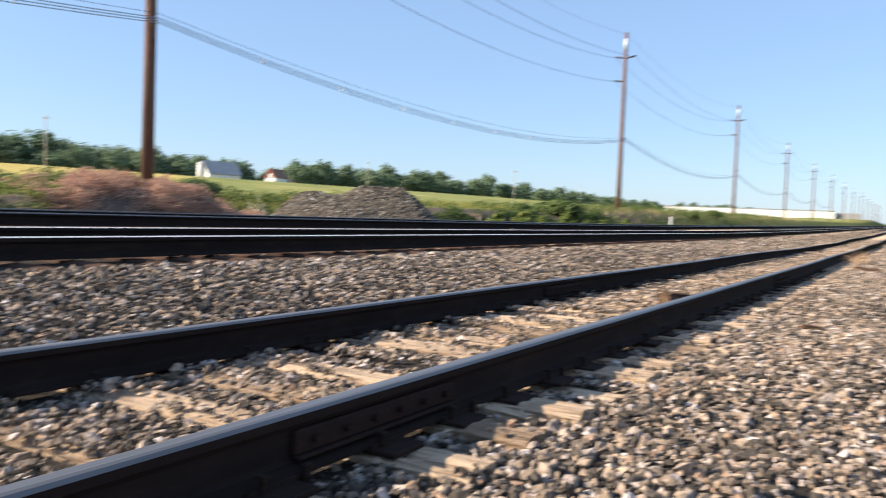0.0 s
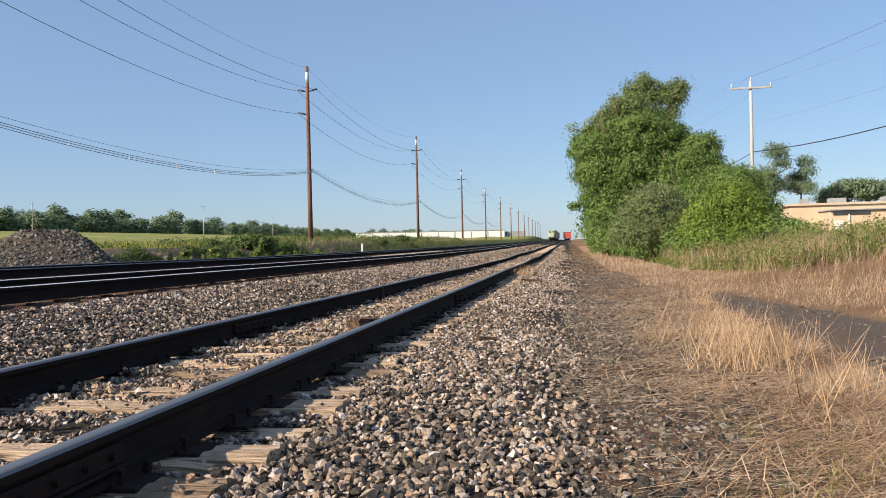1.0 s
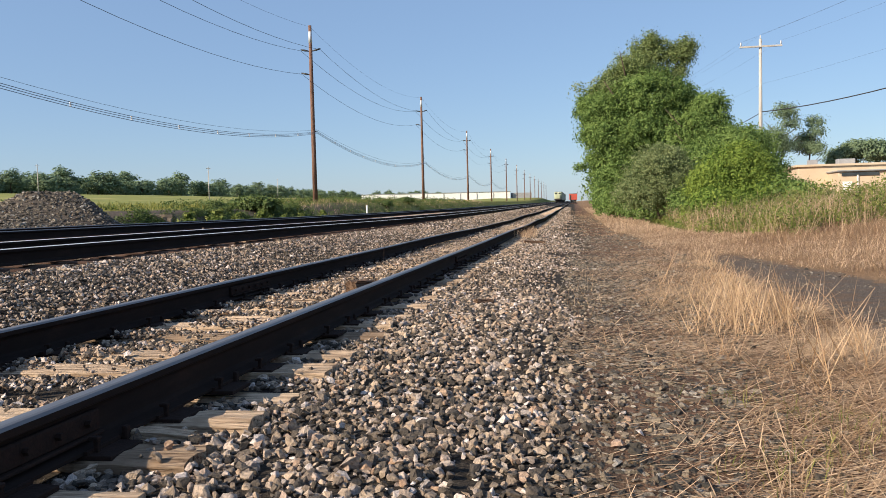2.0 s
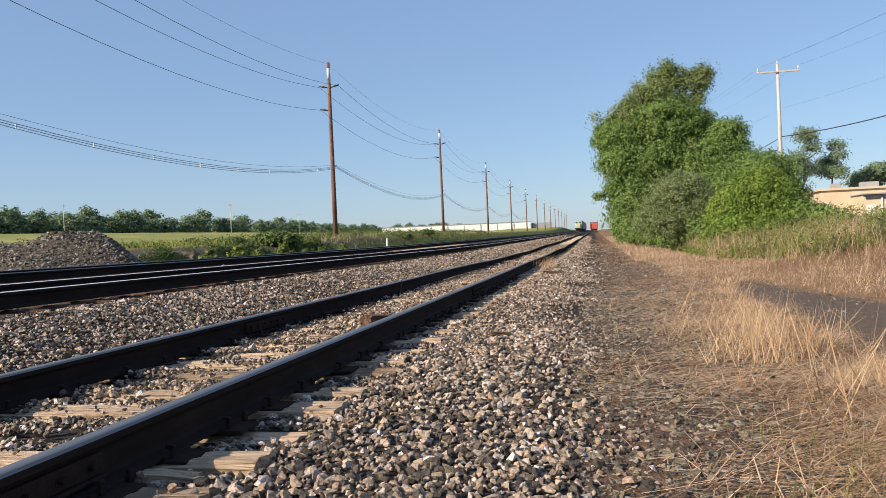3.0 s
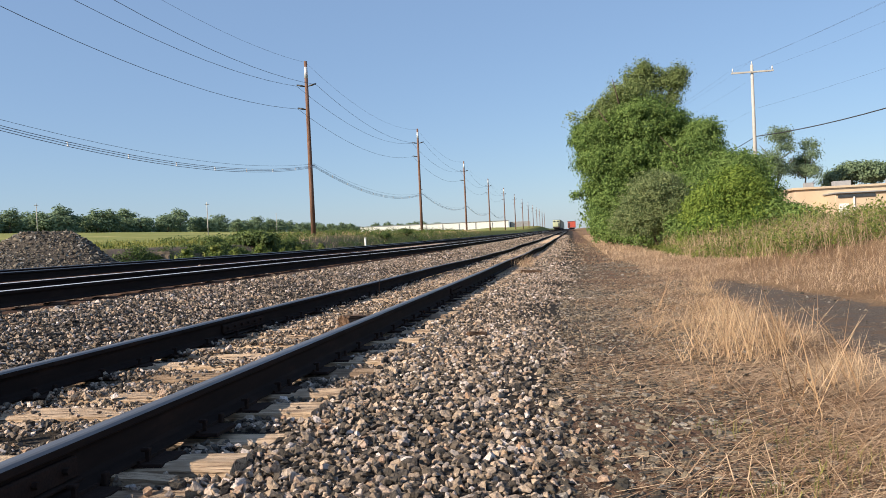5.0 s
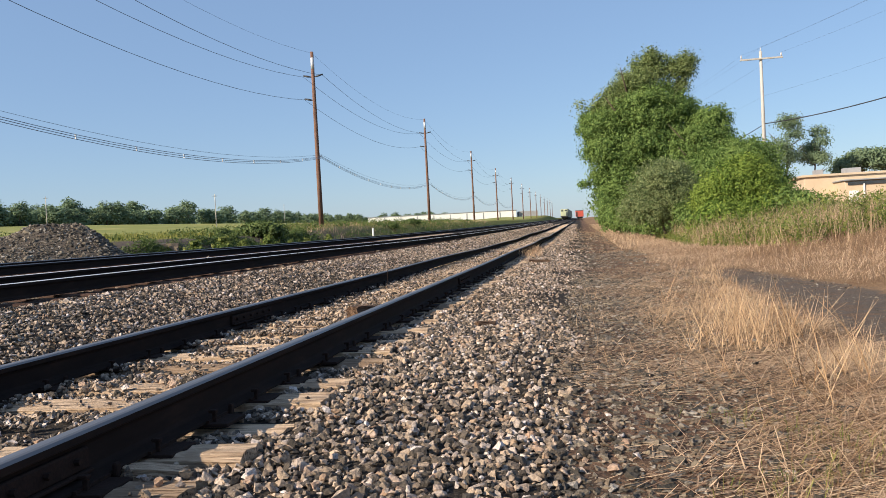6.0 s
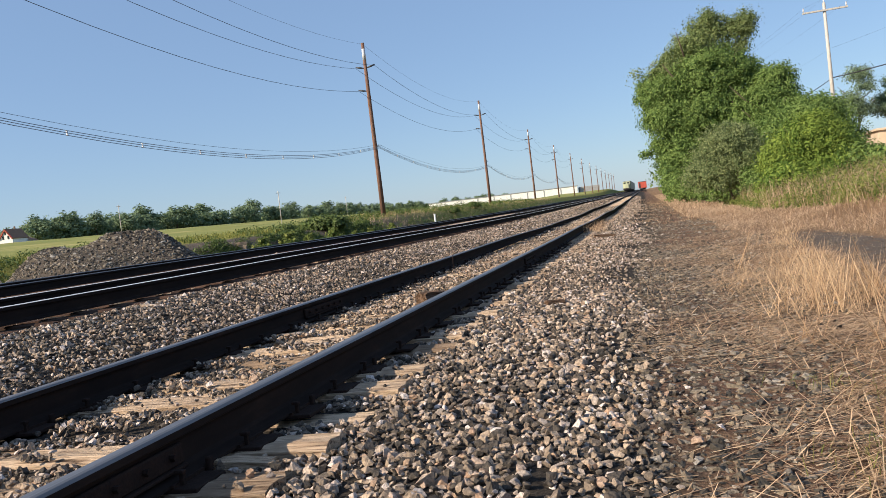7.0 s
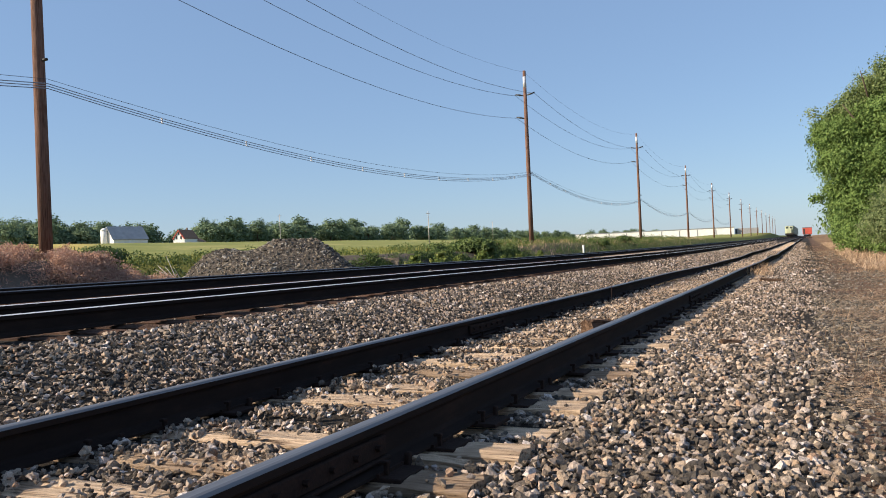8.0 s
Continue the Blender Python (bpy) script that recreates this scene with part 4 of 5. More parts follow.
hedge = plant("tree", 6.6, 58, hedge_blobs, 520, 14, 0.15, M_LEAF_A, 69, "green tree in the row beside the line", "tree", (6, 0.18, 7, 1.8), "trees beside the line", 0.3)
for n, y in enumerate((66, 75, 85, 97, 112, 130, 150, 175, 205, 240)):
    x = 6.3 + (n % 3) * 0.5 + 0.022 * (y - 60) + bend(y)[0]
    s = 1.0 + 0.08 * (n % 4)
    copy_thing(hedge, pose(x, y, float(land(x, y)), 0, 0, 57 * n) @ Matrix.Diagonal((s, s, s, 1)))

# trees over the low building
r = np.random.default_rng(70)
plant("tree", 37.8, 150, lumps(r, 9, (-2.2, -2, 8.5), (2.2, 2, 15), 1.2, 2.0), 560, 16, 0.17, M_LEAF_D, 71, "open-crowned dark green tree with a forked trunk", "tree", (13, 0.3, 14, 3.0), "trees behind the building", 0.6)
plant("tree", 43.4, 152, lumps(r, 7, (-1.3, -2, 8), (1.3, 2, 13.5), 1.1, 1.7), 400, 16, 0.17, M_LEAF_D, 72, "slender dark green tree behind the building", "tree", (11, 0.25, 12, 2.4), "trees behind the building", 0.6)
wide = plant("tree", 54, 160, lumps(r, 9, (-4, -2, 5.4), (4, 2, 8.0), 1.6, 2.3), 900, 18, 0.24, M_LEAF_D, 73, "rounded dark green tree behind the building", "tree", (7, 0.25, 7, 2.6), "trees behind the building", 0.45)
copy_thing(wide, pose(63, 165, float(land(67, 165)), 0, 0, 130))
copy_thing(wide, pose(78, 160, float(land(78, 160)), 0, 0, 230))

# the wood beyond the field; its leaf colour holds the haze of distance
r = np.random.default_rng(80)
kinds = []
for n in range(6):
    hgt = 10.0 + 0.8 * n
    bl = [((0, 0, hgt * 0.42), (4.2, 4.2, hgt * 0.40)), ((0.5, 0, hgt * 0.70), (3.1, 3.1, hgt * 0.28))] + lumps(r, 9, (-3.0, -3.0, 1.4), (3.0, 3.0, hgt - 2.2), 1.6, 2.6)
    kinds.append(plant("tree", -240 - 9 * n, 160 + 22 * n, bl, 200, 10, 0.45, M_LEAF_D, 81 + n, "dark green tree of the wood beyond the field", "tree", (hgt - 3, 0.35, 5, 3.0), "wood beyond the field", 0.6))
n = 0
for row, depth in enumerate((0, 20, 42, 64)):
    y = 60.0 + 7 * row
    while y < (1250, 800, 480, 420)[row]:
        x = -228 - depth - 18 * math.sin(y * 0.011 + row) - (0.0 if y < 500 else (y - 500) * -0.05) + r.uniform(-5, 5)
        s = r.uniform(0.75, 1.12)
        if 175 < y < 262 and x > -262:
            x -= 26
        copy_thing(kinds[n % 6], pose(x, y, float(land(x, y)) - 0.4, 0, 0, r.uniform(0, 360)) @ Matrix.Diagonal((s * 1.4, s * 1.4, s, 1)))
        n += 1
        y += r.uniform(4.5, 7.5) * (1 + y / 550)


def blades(name, p, height, width, lean, mat, seed, curve=0.4):
    """Grass: each blade two pieces, bent over."""
    r = np.random.default_rng(seed)
    n = len(p)
    h = height * (0.5 + 0.9 * r.random(n))
    a = r.uniform(0, 2 * np.pi, n)
    ln = lean * np.abs(r.normal(0.5, 0.5, n))
    d = np.stack([np.cos(a), np.sin(a), np.zeros(n)], -1)
    side = np.stack([-np.sin(a + 0.8), np.cos(a + 0.8), np.zeros(n)], -1) * (width * (0.6 + 0.8 * r.random(n)))[:, None]
    up = np.array([0, 0, 1.0])
    m = p + d * (h * ln * 0.4)[:, None] + up * (h * 0.6)[:, None]
    tip = p + d * (h * ln * (1 + curve))[:, None] + up * (h * np.clip(1 - 0.35 * ln, 0.15, 1))[:, None]
    v = np.stack([p - side, p + side, m + side * 0.8, m - side * 0.8, tip - side * 0.15, tip + side * 0.15], 1).reshape(-1, 3)
    o = (np.arange(n) * 6)[:, None]
    q = np.concatenate([o + np.array([[0, 1, 2, 3]]), o + np.array([[3, 2, 5, 4]])])
    return mesh_np(name, v, [q], mat)


def on_land(x, y, dz=0.0):
    return np.stack([x, y, land(x, y) + dz], -1)


def stuff(name, me, label, category):
    return tagged(new(name, me), label, category, kind="stuff")


def tufts(r, centres, per, sigma):
    c = np.repeat(np.asarray(centres, float), per, axis=0)
    q = c + r.normal(size=c.shape) * sigma
    return q[:, 0], q[:, 1]


r = np.random.default_rng(90)
# straw lying on the ground
n = 52000
x, y = 1.5 + 2.9 * r.random(n) ** 0.8, 0.9 + 15 * r.random(n) ** 1.7
x, y = np.concatenate([x, 1.5 + 2.2 * r.random(9000)]), np.concatenate([y, 0.9 - 7 * r.random(9000) ** 1.4])
n = len(x)
k = (patchy(x, y, 0.45) + 0.9 * (x - 2.3) + r.normal(0, 0.4, n)) > 0.12 + 4.0 * (x > 3.6 + 0.1 * patchy(x, y, 0.9))
x, y = x[k], y[k]
n = len(x)
a, ln = r.normal(0.35, 0.8, n), r.uniform(0.05, 0.28, n)
d = np.stack([np.cos(a), np.sin(a), r.normal(0.02, 0.08, n)], -1) * ln[:, None]
s = np.stack([-np.sin(a), np.cos(a), np.zeros(n)], -1) * r.uniform(0.0015, 0.0033, n)[:, None]
p = on_land(x, y, 0.008)
v = np.stack([p - s, p + s, p + d + s * 0.6, p + d - s * 0.6], 1).reshape(-1, 3)
v[:, 2] = np.maximum(v[:, 2], land(v[:, 0], v[:, 1]) + 0.004)
stuff("straw_litter", mesh_np("straw_litter", v, [np.arange(n * 4).reshape(-1, 4)], M_STRAW_DARK), "dry brown straw lying on the path", "straw")
n = 26000
x, y = 2.2 + 2.0 * r.random(n), 1.0 + 11 * r.random(n) ** 2.2
k = (patchy(x, y, 0.5) + 0.9 * (x - 2.8) + r.normal(0, 0.4, n)) > 4.0 * (x > 3.6)
x, y = x[k], y[k]
n = len(x)
a, ln = r.normal(0.2, 1.0, n), r.uniform(0.10, 0.42, n)
d = np.stack([np.cos(a), np.sin(a), np.abs(r.normal(0.03, 0.12, n))], -1) * ln[:, None]
s = np.stack([-np.sin(a), np.cos(a), np.zeros(n)], -1) * r.uniform(0.0011, 0.0025, n)[:, None]
p = on_land(x, y, 0.012)
v = np.stack([p - s, p + s, p + d + s * 0.5, p + d - s * 0.5], 1).reshape(-1, 3)
stuff("fallen_straw", mesh_np("fallen_straw", v, [np.arange(n * 4).reshape(-1, 4)], M_STRAW), "pale fallen straw at the path's edge", "straw")
# standing dry tufts, each a fan of stalks from one root
def fans(name, centres, count, length, width, lean, mat, seed, sigma=0.03):
    r = np.random.default_rng(seed)
    x, y = tufts(r, centres, count, sigma)
    n = len(x)
    p = on_land(x, y)
    a = np.where(r.random(n) < 0.55, np.pi, 0) + r.normal(0, 0.75, n)          # the wind has laid them to either side
    tilt = np.clip(lean * r.uniform(0.15, 1.0, n), 0, 1.4)
    ln = length * r.uniform(0.45, 1.15, n)
    d = np.stack([np.cos(a) * np.sin(tilt), np.sin(a) * np.sin(tilt), np.cos(tilt)], -1) * ln[:, None]
    side = np.stack([-np.sin(a + 0.7), np.cos(a + 0.7), np.zeros(n)], -1) * (width * r.uniform(0.6, 1.3, n))[:, None]
    m = p + d * 0.55
    tip = p + d - np.array([0, 0, 1.0]) * (ln * 0.05 * np.sin(tilt))[:, None]
    v = np.stack([p - side, p + side, m + side * 0.8, m - side * 0.8, tip - side * 0.2, tip + side * 0.2], 1).reshape(-1, 3)
    o = (np.arange(n) * 6)[:, None]
    q = np.concatenate([o + np.array([[0, 1, 2, 3]]), o + np.array([[3, 2, 5, 4]])])
    return mesh_np(name, v, [q], mat)


c = []
for cx, cy, k in ((2.7, 5.8, 5), (2.85, 5.6, 6), (3.0, 5.7, 7), (3.1, 5.9, 6), (2.95, 6.3, 6), (3.05, 6.8, 5), (3.1, 7.4, 4), (3.0, 7.1, 4),
                  (3.2, 6.2, 4), (2.7, 5.0, 1), (2.88, 4.2, 2), (3.2, 4.65, 1), (3.35, 5.2, 1), (2.55, 7.8, 2)):
    c += [(cx + r.normal(0, 0.12), cy + r.normal(0, 0.25)) for _ in range((2 * k + 2) // 3)]
c2 = [(3.05 + 0.115 * (cy - 7) + r.normal(0, 0.14), cy) for cy in r.uniform(7.5, 14.5, 70)]
stuff("dry_grass_tufts", fans("dry_grass_tufts", c, 6, 0.36, 0.0017, 0.5, M_STRAW, 91, 0.06), "tall bleached dry grass tufts beside the path", "dry grass")
stuff("leaning_dry_grass", fans("leaning_dry_grass", c, 12, 0.42, 0.0017, 1.35, M_STRAW, 92, 0.09), "bleached dry grass fallen across itself", "dry grass")
stuff("edge_dry_grass", fans("edge_dry_grass", c2, 10, 0.20, 0.0018, 1.0, M_STRAW, 110, 0.08), "short bleached dry grass along the rut", "dry grass")
c = c[::4] + [(2.87, 3.8), (3.0, 4.3), (2.75, 7.6), (2.6, 9.0), (2.7, 5.8), (3.3, 4.6), (2.88, 4.2), (2.9, 4.25), (3.15, 4.2), (3.7, 6.2), (3.75, 7.0), (3.3, 3.2), (3.1, 2.7)]
stuff("bold_dry_stalks", fans("bold_dry_stalks", c, 5, 0.52, 0.0026, 1.15, M_STRAW, 107, 0.03), "thick pale dry stalks leaning across the tufts", "dry grass")
n = 2200
x, y = 2.6 + 1.05 * r.random(n), 2.2 + 12 * r.random(n)
k = patchy(x, y, 0.6) + r.normal(0, 0.4, n) > 0.2
stuff("short_dry_grass", blades("short_dry_grass", on_land(x[k], y[k]), 0.10, 0.0014, 2.0, M_VERGE, 93), "short flattened dry grass", "dry grass")
# the dry verge past the dark rut
n = 70000
x, y = 2.9 + 12 * r.random(n), 9 + 24 * r.random(n) ** 1.1
edge = x + 0.12 * y - 0.15 * patchy(x, y, 0.6)
k = (edge > 6.25) | ((y > 14 + 0.8 * patchy(x, y, 0.5)) & (x > 2.75 + 0.02 * y + 0.15 * patchy(x, y, 0.4)))
x, y = x[k], y[k]
wild = patchy(x, y, 0.22) + 0.5 * (x - 5.6) - 0.06 * (y - 16) + r.normal(0, 0.35, len(x)) > 0.6
stuff("dry_verge_grass", blades("dry_verge_grass", on_land(x[~wild], y[~wild]), 0.085, 0.0028, 2.4, M_VERGE, 94), "low flattened tan grass on the verge", "dry grass")
stuff("brown_verge_grass", blades("brown_verge_grass", on_land(x[wild], y[wild]), 0.17, 0.0026, 1.7, M_DEAD, 134), "tangled reddish brown grass on the verge", "dry grass")
n = 2600
x, y = 4.6 + 7 * r.random(n), 10 + 12 * r.random(n)
k = (x + 0.12 * y > 6.6) & (patchy(x, y, 0.35) + 0.4 * (x - 6) + r.normal(0, 0.3, n) > 0.2)
stuff("verge_stalks", blades("verge_stalks", on_land(x[k], y[k]), 0.34, 0.0022, 1.1, M_VERGE, 135), "thin tan stalks rising from the verge", "dry grass")
n = 14000
x, y = 2.9 + 2.0 * r.random(n), 26 + 90 * r.random(n) ** 1.4
stuff("far_dry_grass", blades("far_dry_grass", on_land(x + bend(y)[0], y), 0.18, 0.007, 1.6, M_VERGE, 95), "dry grass strip along the trees", "dry grass")
n = 6000
y = 24 + 65 * r.random(n) ** 1.3
x = 1.0 + 2.0 * r.random(n)
k = patchy(x, y, 0.35) + r.normal(0, 0.4, n) > 0.4
stuff("flattened_grass", blades("flattened_grass", on_land(x[k] + bend(y[k])[0], y[k]), 0.07, 0.005, 2.4, M_STRAW_DARK, 105), "flattened brown grass across the path", "dry grass")


def weeds(name, x, y, height, leaves, size, mat, seed, label, category="weeds", wide=0.14):
    """Upright weeds: leaves up a stalk."""
    r = np.random.default_rng(seed)
    n = len(x)
    base = on_land(x, y)
    h = height * (0.45 + 0.8 * r.random(n)) * (0.95 + 0.4 * patchy(x, y, 0.45))
    own = np.repeat(np.arange(n), leaves)
    f = r.random(len(own)) ** 0.8
    p = base[own] + np.stack([r.normal(0, wide, len(own)) * (1.1 - 0.6 * f), r.normal(0, wide, len(own)) * (1.1 - 0.6 * f), f * h[own]], -1)
    nrm = r.normal(size=(len(own), 3)) + np.array([0, 0, 0.7])
    nrm /= np.linalg.norm(nrm, axis=1)[:, None]
    t = np.cross(nrm, r.normal(size=(len(own), 3)))
    t /= np.linalg.norm(t, axis=1)[:, None]
    u = np.cross(nrm, t)
    s = size * (0.5 + r.random(len(own)))[:, None]
    v = np.stack([p - t * s, p + u * s * 0.4, p + t * s, p - u * s * 0.4], 1).reshape(-1, 3)
    return stuff(name, mesh_np(name, v, [np.arange(len(v)).reshape(-1, 4)], mat), label, category)


# green and seeding weeds before the thicket
def front(x):
    """Where the tall weeds begin."""
    return 18.6 + np.where(x < 6.6, 5.2 * (6.6 - x), 0.7 * (x - 6.6)) + 0.7 * patchy(x, x * 0.3, 0.5)


n = 3600
x = 4.9 + 13 * r.random(n)
y = front(x) + 11 * r.random(n) ** 1.3
k = (y < 37 - 0.15 * x) & (patchy(x, y, 0.3) + r.normal(0, 0.5, n) > -0.55)
weeds("verge_weeds", x[k], y[k], 0.42 + 0.32 * smoothstep(5, 9, x[k]), 22, 0.042, M_WEED, 96, "tall green weeds before the thicket", wide=0.11)
x2 = 5.2 + 13 * r.random(9000)
y2 = front(x2) - 0.5 + 8 * r.random(9000)
stuff("tall_seeding_grass", blades("tall_seeding_grass", on_land(x2, y2), 0.78, 0.0032, 0.7, M_VERGE, 97), "tall seeding grass among the weeds", "dry grass")
x2 = 5.2 + 13 * r.random(5000)
y2 = front(x2) + 9 * r.random(5000)
stuff("tall_green_grass", blades("tall_green_grass", on_land(x2, y2), 0.60, 0.0034, 0.7, M_GRASS, 136), "tall green grass among the weeds", "grass")
n = 900
x, y = 12 + 22 * r.random(n), 26 + 24 * r.random(n)
weeds("far_verge_weeds", x, y, 0.6, 20, 0.10, M_WEED, 98, "overgrown green weeds below the building", wide=0.25)

# the bank beyond the tracks
n = 3800
y = 26 + 110 * r.random(n) ** 1.3
x = -15.2 - 6 * r.random(n) + bend(y)[0]
k = patchy(x * 0.6, y * 0.25, 0.9) + r.normal(0, 0.4, n) > 0.75 + 0.7 * ((y < 41) & (x > -17.2)) - 1.1 * smoothstep(32, 46, y) + 0.35 * smoothstep(49, 56, y)
weeds("bank_weeds", x[k], y[k], 0.20 + 0.28 * smoothstep(32, 48, y[k]), 20, 0.06, M_LEAF_F, 99, "green weeds on the bank beyond the tracks", wide=0.22)
n = 4200
y = 26.5 + 24 * r.random(n)
x = -15.1 - 1.5 * r.random(n)
k = patchy(x * 0.8, y * 0.3, 0.9) + r.normal(0, 0.4, n) > 0.1
weeds("bank_slope_weeds", x[k], y[k], 0.22 + 0.14 * smoothstep(34, 44, y[k]), 24, 0.045, M_LEAF_F, 109, "green growth, coloured dark for shade, hanging over the shaded bank", wide=0.16)
n = 12000
y = 20 + 130 * r.random(n) ** 1.3
x = -17.4 - 6.2 * r.random(n) + bend(y)[0]
stuff("bank_grass", blades("bank_grass", on_land(x, y), 0.3, 0.012, 0.7, M_GRASS, 100), "yellow-green grass on the bank", "grass")
n = 4500
y = 48 + 110 * r.random(n) ** 1.3
x = -14.6 - 6 * r.random(n) + bend(y)[0]
stuff("bank_dry_grass", blades("bank_dry_grass", on_land(x, y), 0.32, 0.010, 1.0, M_VERGE, 106), "tan dry grass along the bank", "dry grass")
n = 1400
y = 10.6 + 7.4 * r.random(n)
x = -15.7 - 2.5 * r.random(n)
k = (np.hypot(x + 18.1, y - 15.05) > 0.35) & (patchy(x, y, 0.42) + r.normal(0, 0.3, n) > -0.15)
weeds("reddish_weeds", x[k], y[k], 0.34, 64, 0.032, M_RED_WEED, 101, "reddish brown seeding dock weeds round the pole foot", wide=0.16)
n = 700
y = -6 + 17.5 * r.random(n)
x = -15.9 - 2.2 * r.random(n)
weeds("bank_edge_weeds", x, y, 0.25, 26, 0.05, M_WEED, 111, "green weeds along the bank's edge", wide=0.15)
n = 500
y = 4 + 26 * r.random(n)
x = -18.5 - 4 * r.random(n)
weeds("field_edge_weeds", x, y, 0.36, 28, 0.055, M_LEAF_F, 102, "green weeds at the edge of the field", wide=0.2)
for n, (x, y, s) in enumerate([(-16.6, 42.5, 1.0), (-16.2, 46.5, 0.6), (-16.5, 74, 0.6), (-17.3, 86, 0.7), (-19.4, 18.0, 0.6), (-17.6, 39.5, 0.5)]):
    if n == 0:
        bank_shrub = plant("shrub", x, y, [((0, 0, 0.3), (0.9, 0.8, 0.42)), ((0.7, 0.2, 0.2), (0.7, 0.7, 0.3)), ((-0.7, 0.5, 0.25), (0.6, 0.8, 0.35))], 300, 20, 0.085, M_LEAF_F, 103,
                           "low green shrub on the bank", "shrub", (0.7, 0.03, 5, 0.5), "shrubs on the bank", 0.18)
    else:
        copy_thing(bank_shrub, pose(x, y, float(land(x, y)), 0, 0, 80 * n) @ Matrix.Diagonal((s, s, s, 1)))
for n, (x, y) in enumerate([(-12.6, 27), (-12.7, 31.5), (-12.5, 34), (-12.8, 40), (-12.6, 43), (-12.9, 30), (-12.7, 37)]):
    if n == 0:
        sprig = plant("weed_plant", x, y, [((0, 0, 0.35), (0.28, 0.28, 0.35)), ((0.1, 0, 0.6), (0.18, 0.18, 0.25))], 40, 16, 0.055, M_WEED, 104, "single pale green weed at the ballast foot", "weed", (0.5, 0.012, 3, 0.15), "weeds at the ballast foot", 0.07)
    else:
        copy_thing(sprig, pose(x, y, float(land(x, y)), 0, 0, 70 * n) @ Matrix.Diagonal((0.8 + 0.15 * (n % 3),) * 3 + (1,)))
# dry stalks at the ballast's edge and by the rail
r = np.random.default_rng(130)
x, y = tufts(r, [(1.75, 7.0), (1.7, 8.3), (1.65, 6.2), (1.8, 9.5), (1.9, 5.0), (1.6, 11.5)], 9, 0.1)
stuff("edge_stalks", blades("edge_stalks", on_land(x, y), 0.2, 0.0016, 1.2, M_STRAW, 131), "few dry stalks at the ballast's edge", "dry grass")
x, y = tufts(r, [(0.22, 21.0), (0.2, 22.0), (0.25, 23.2), (0.15, 24.5), (0.3, 20.2), (0.2, 26.0)], 70, 0.14)
stuff("rail_side_weeds", blades("rail_side_weeds", on_land(x, y), 0.22, 0.004, 0.9, M_STRAW_DARK, 132), "dry brown weeds growing against the rail", "weeds")
x, y = tufts(r, [(2.55, 2.75), (2.7, 3.2), (2.35, 2.5), (2.9, 2.9), (2.45, 3.5)], 40, 0.1)
stuff("green_grass_shoots", blades("green_grass_shoots", on_land(x, y), 0.09, 0.0012, 1.2, M_GRASS, 133), "few green grass shoots in the straw", "grass")


# ---- poles and wires ----
POLES = [(-18.1, 15.3 - 43, 1.4, 14.7), (-18.1, 15.05, 1.5, 14.7), (-18.18, 58, 1.6, 14.87), (-18.68, 104, 2.2, 15.72), (-18.93, 150, 2.2, 15.5)]
while len(POLES) < 15:
    y = POLES[-1][1] + 46
    POLES.append((-18.5 + 1.2 * bend(y)[0], y, 1.4 + bend(y)[1], 14.3 + bend(y)[1]))


def utility_pole():
    pole = new("utility_pole")
    tagged(pole, "tall reddish brown wooden utility pole beside the line", "utility pole", "poles along the line")
    attach("shaft", tubes("shaft", [([(0, 0, -0.4), (0, 0, 4), (0, 0, 9), (0, 0, 13.2)], [0.19, 0.17, 0.145, 0.12], 14)], M_POLE), pole)
    for sx, z in ((-1, 11.35), (1, 11.35), (-1, 9.6)):
        attach("insulator", tubes("insulator", [([(sx * 0.10, 0, z - 0.06), (sx * 0.45, 0, z + 0.02), (sx * 0.78, 0, z + 0.1)], [0.035, 0.075, 0.05], 8)], M_INSULATOR), pole, "dark insulator arm")
    attach("metal_sleeve", tubes("metal_sleeve", [([(0, 0, 11.9), (0, 0, 12.75)], [0.137, 0.13], 14)], M_CLIP), pole, "pale metal sleeve below the pole top")
    attach("cable_bracket", tubes("cable_bracket", [([(0.1, 0, 5.3), (0.34, 0, 5.3)], [0.05, 0.04], 6)], M_INSULATOR), pole)
    return pole


first = utility_pole()
for n, (x, y, z0, z1) in enumerate(POLES):
    m = pose(x, y, z0, 0, 0, 0) @ Matrix.Diagonal((1, 1, (z1 - z0) / 13.2, 1))
    if n == 0:
        first.matrix_basis = m
    else:
        copy_thing(first, m)


def span_points(a, b, sag, n=15):
    t = np.linspace(0, 1, n)
    p = np.outer(1 - t, a) + np.outer(t, b)
    p[:, 2] -= 4 * sag * t * (1 - t)
    return p


def line_along(dx, frac, sag, rad, upto):
    """A wire over all poles: dx across, frac of each pole's height."""
    pts = []
    for (x0, y0, a0, b0), (x1, y1, a1, b1) in list(zip(POLES, POLES[1:]))[:upto]:
        pts.append(span_points((x0 + dx, y0, a0 + (b0 - a0) * frac), (x1 + dx, y1, a1 + (b1 - a1) * frac), sag)[:-1])
    return (np.concatenate(pts), rad, 5)


for dx, frac in ((-0.78, 0.867), (0.78, 0.867), (-0.78, 0.735), (0.0, 1.0)):
    w = new("overhead_wire", tubes("overhead_wire", [line_along(dx, frac, 1.38, 0.013 if frac < 1 else 0.007, 6)], M_WIRE))
    tagged(w, "thin dark overhead wire strung from pole to pole", "wire", "overhead wires")
bundle = new("cable_bundle")
tagged(bundle, "low bundle of grey cables with bright spacers", "cable")
BUNDLE_Z = [6.1, 6.15, 6.94, 7.1] + [z0 + 4.8 for _, _, z0, _ in POLES[4:]]


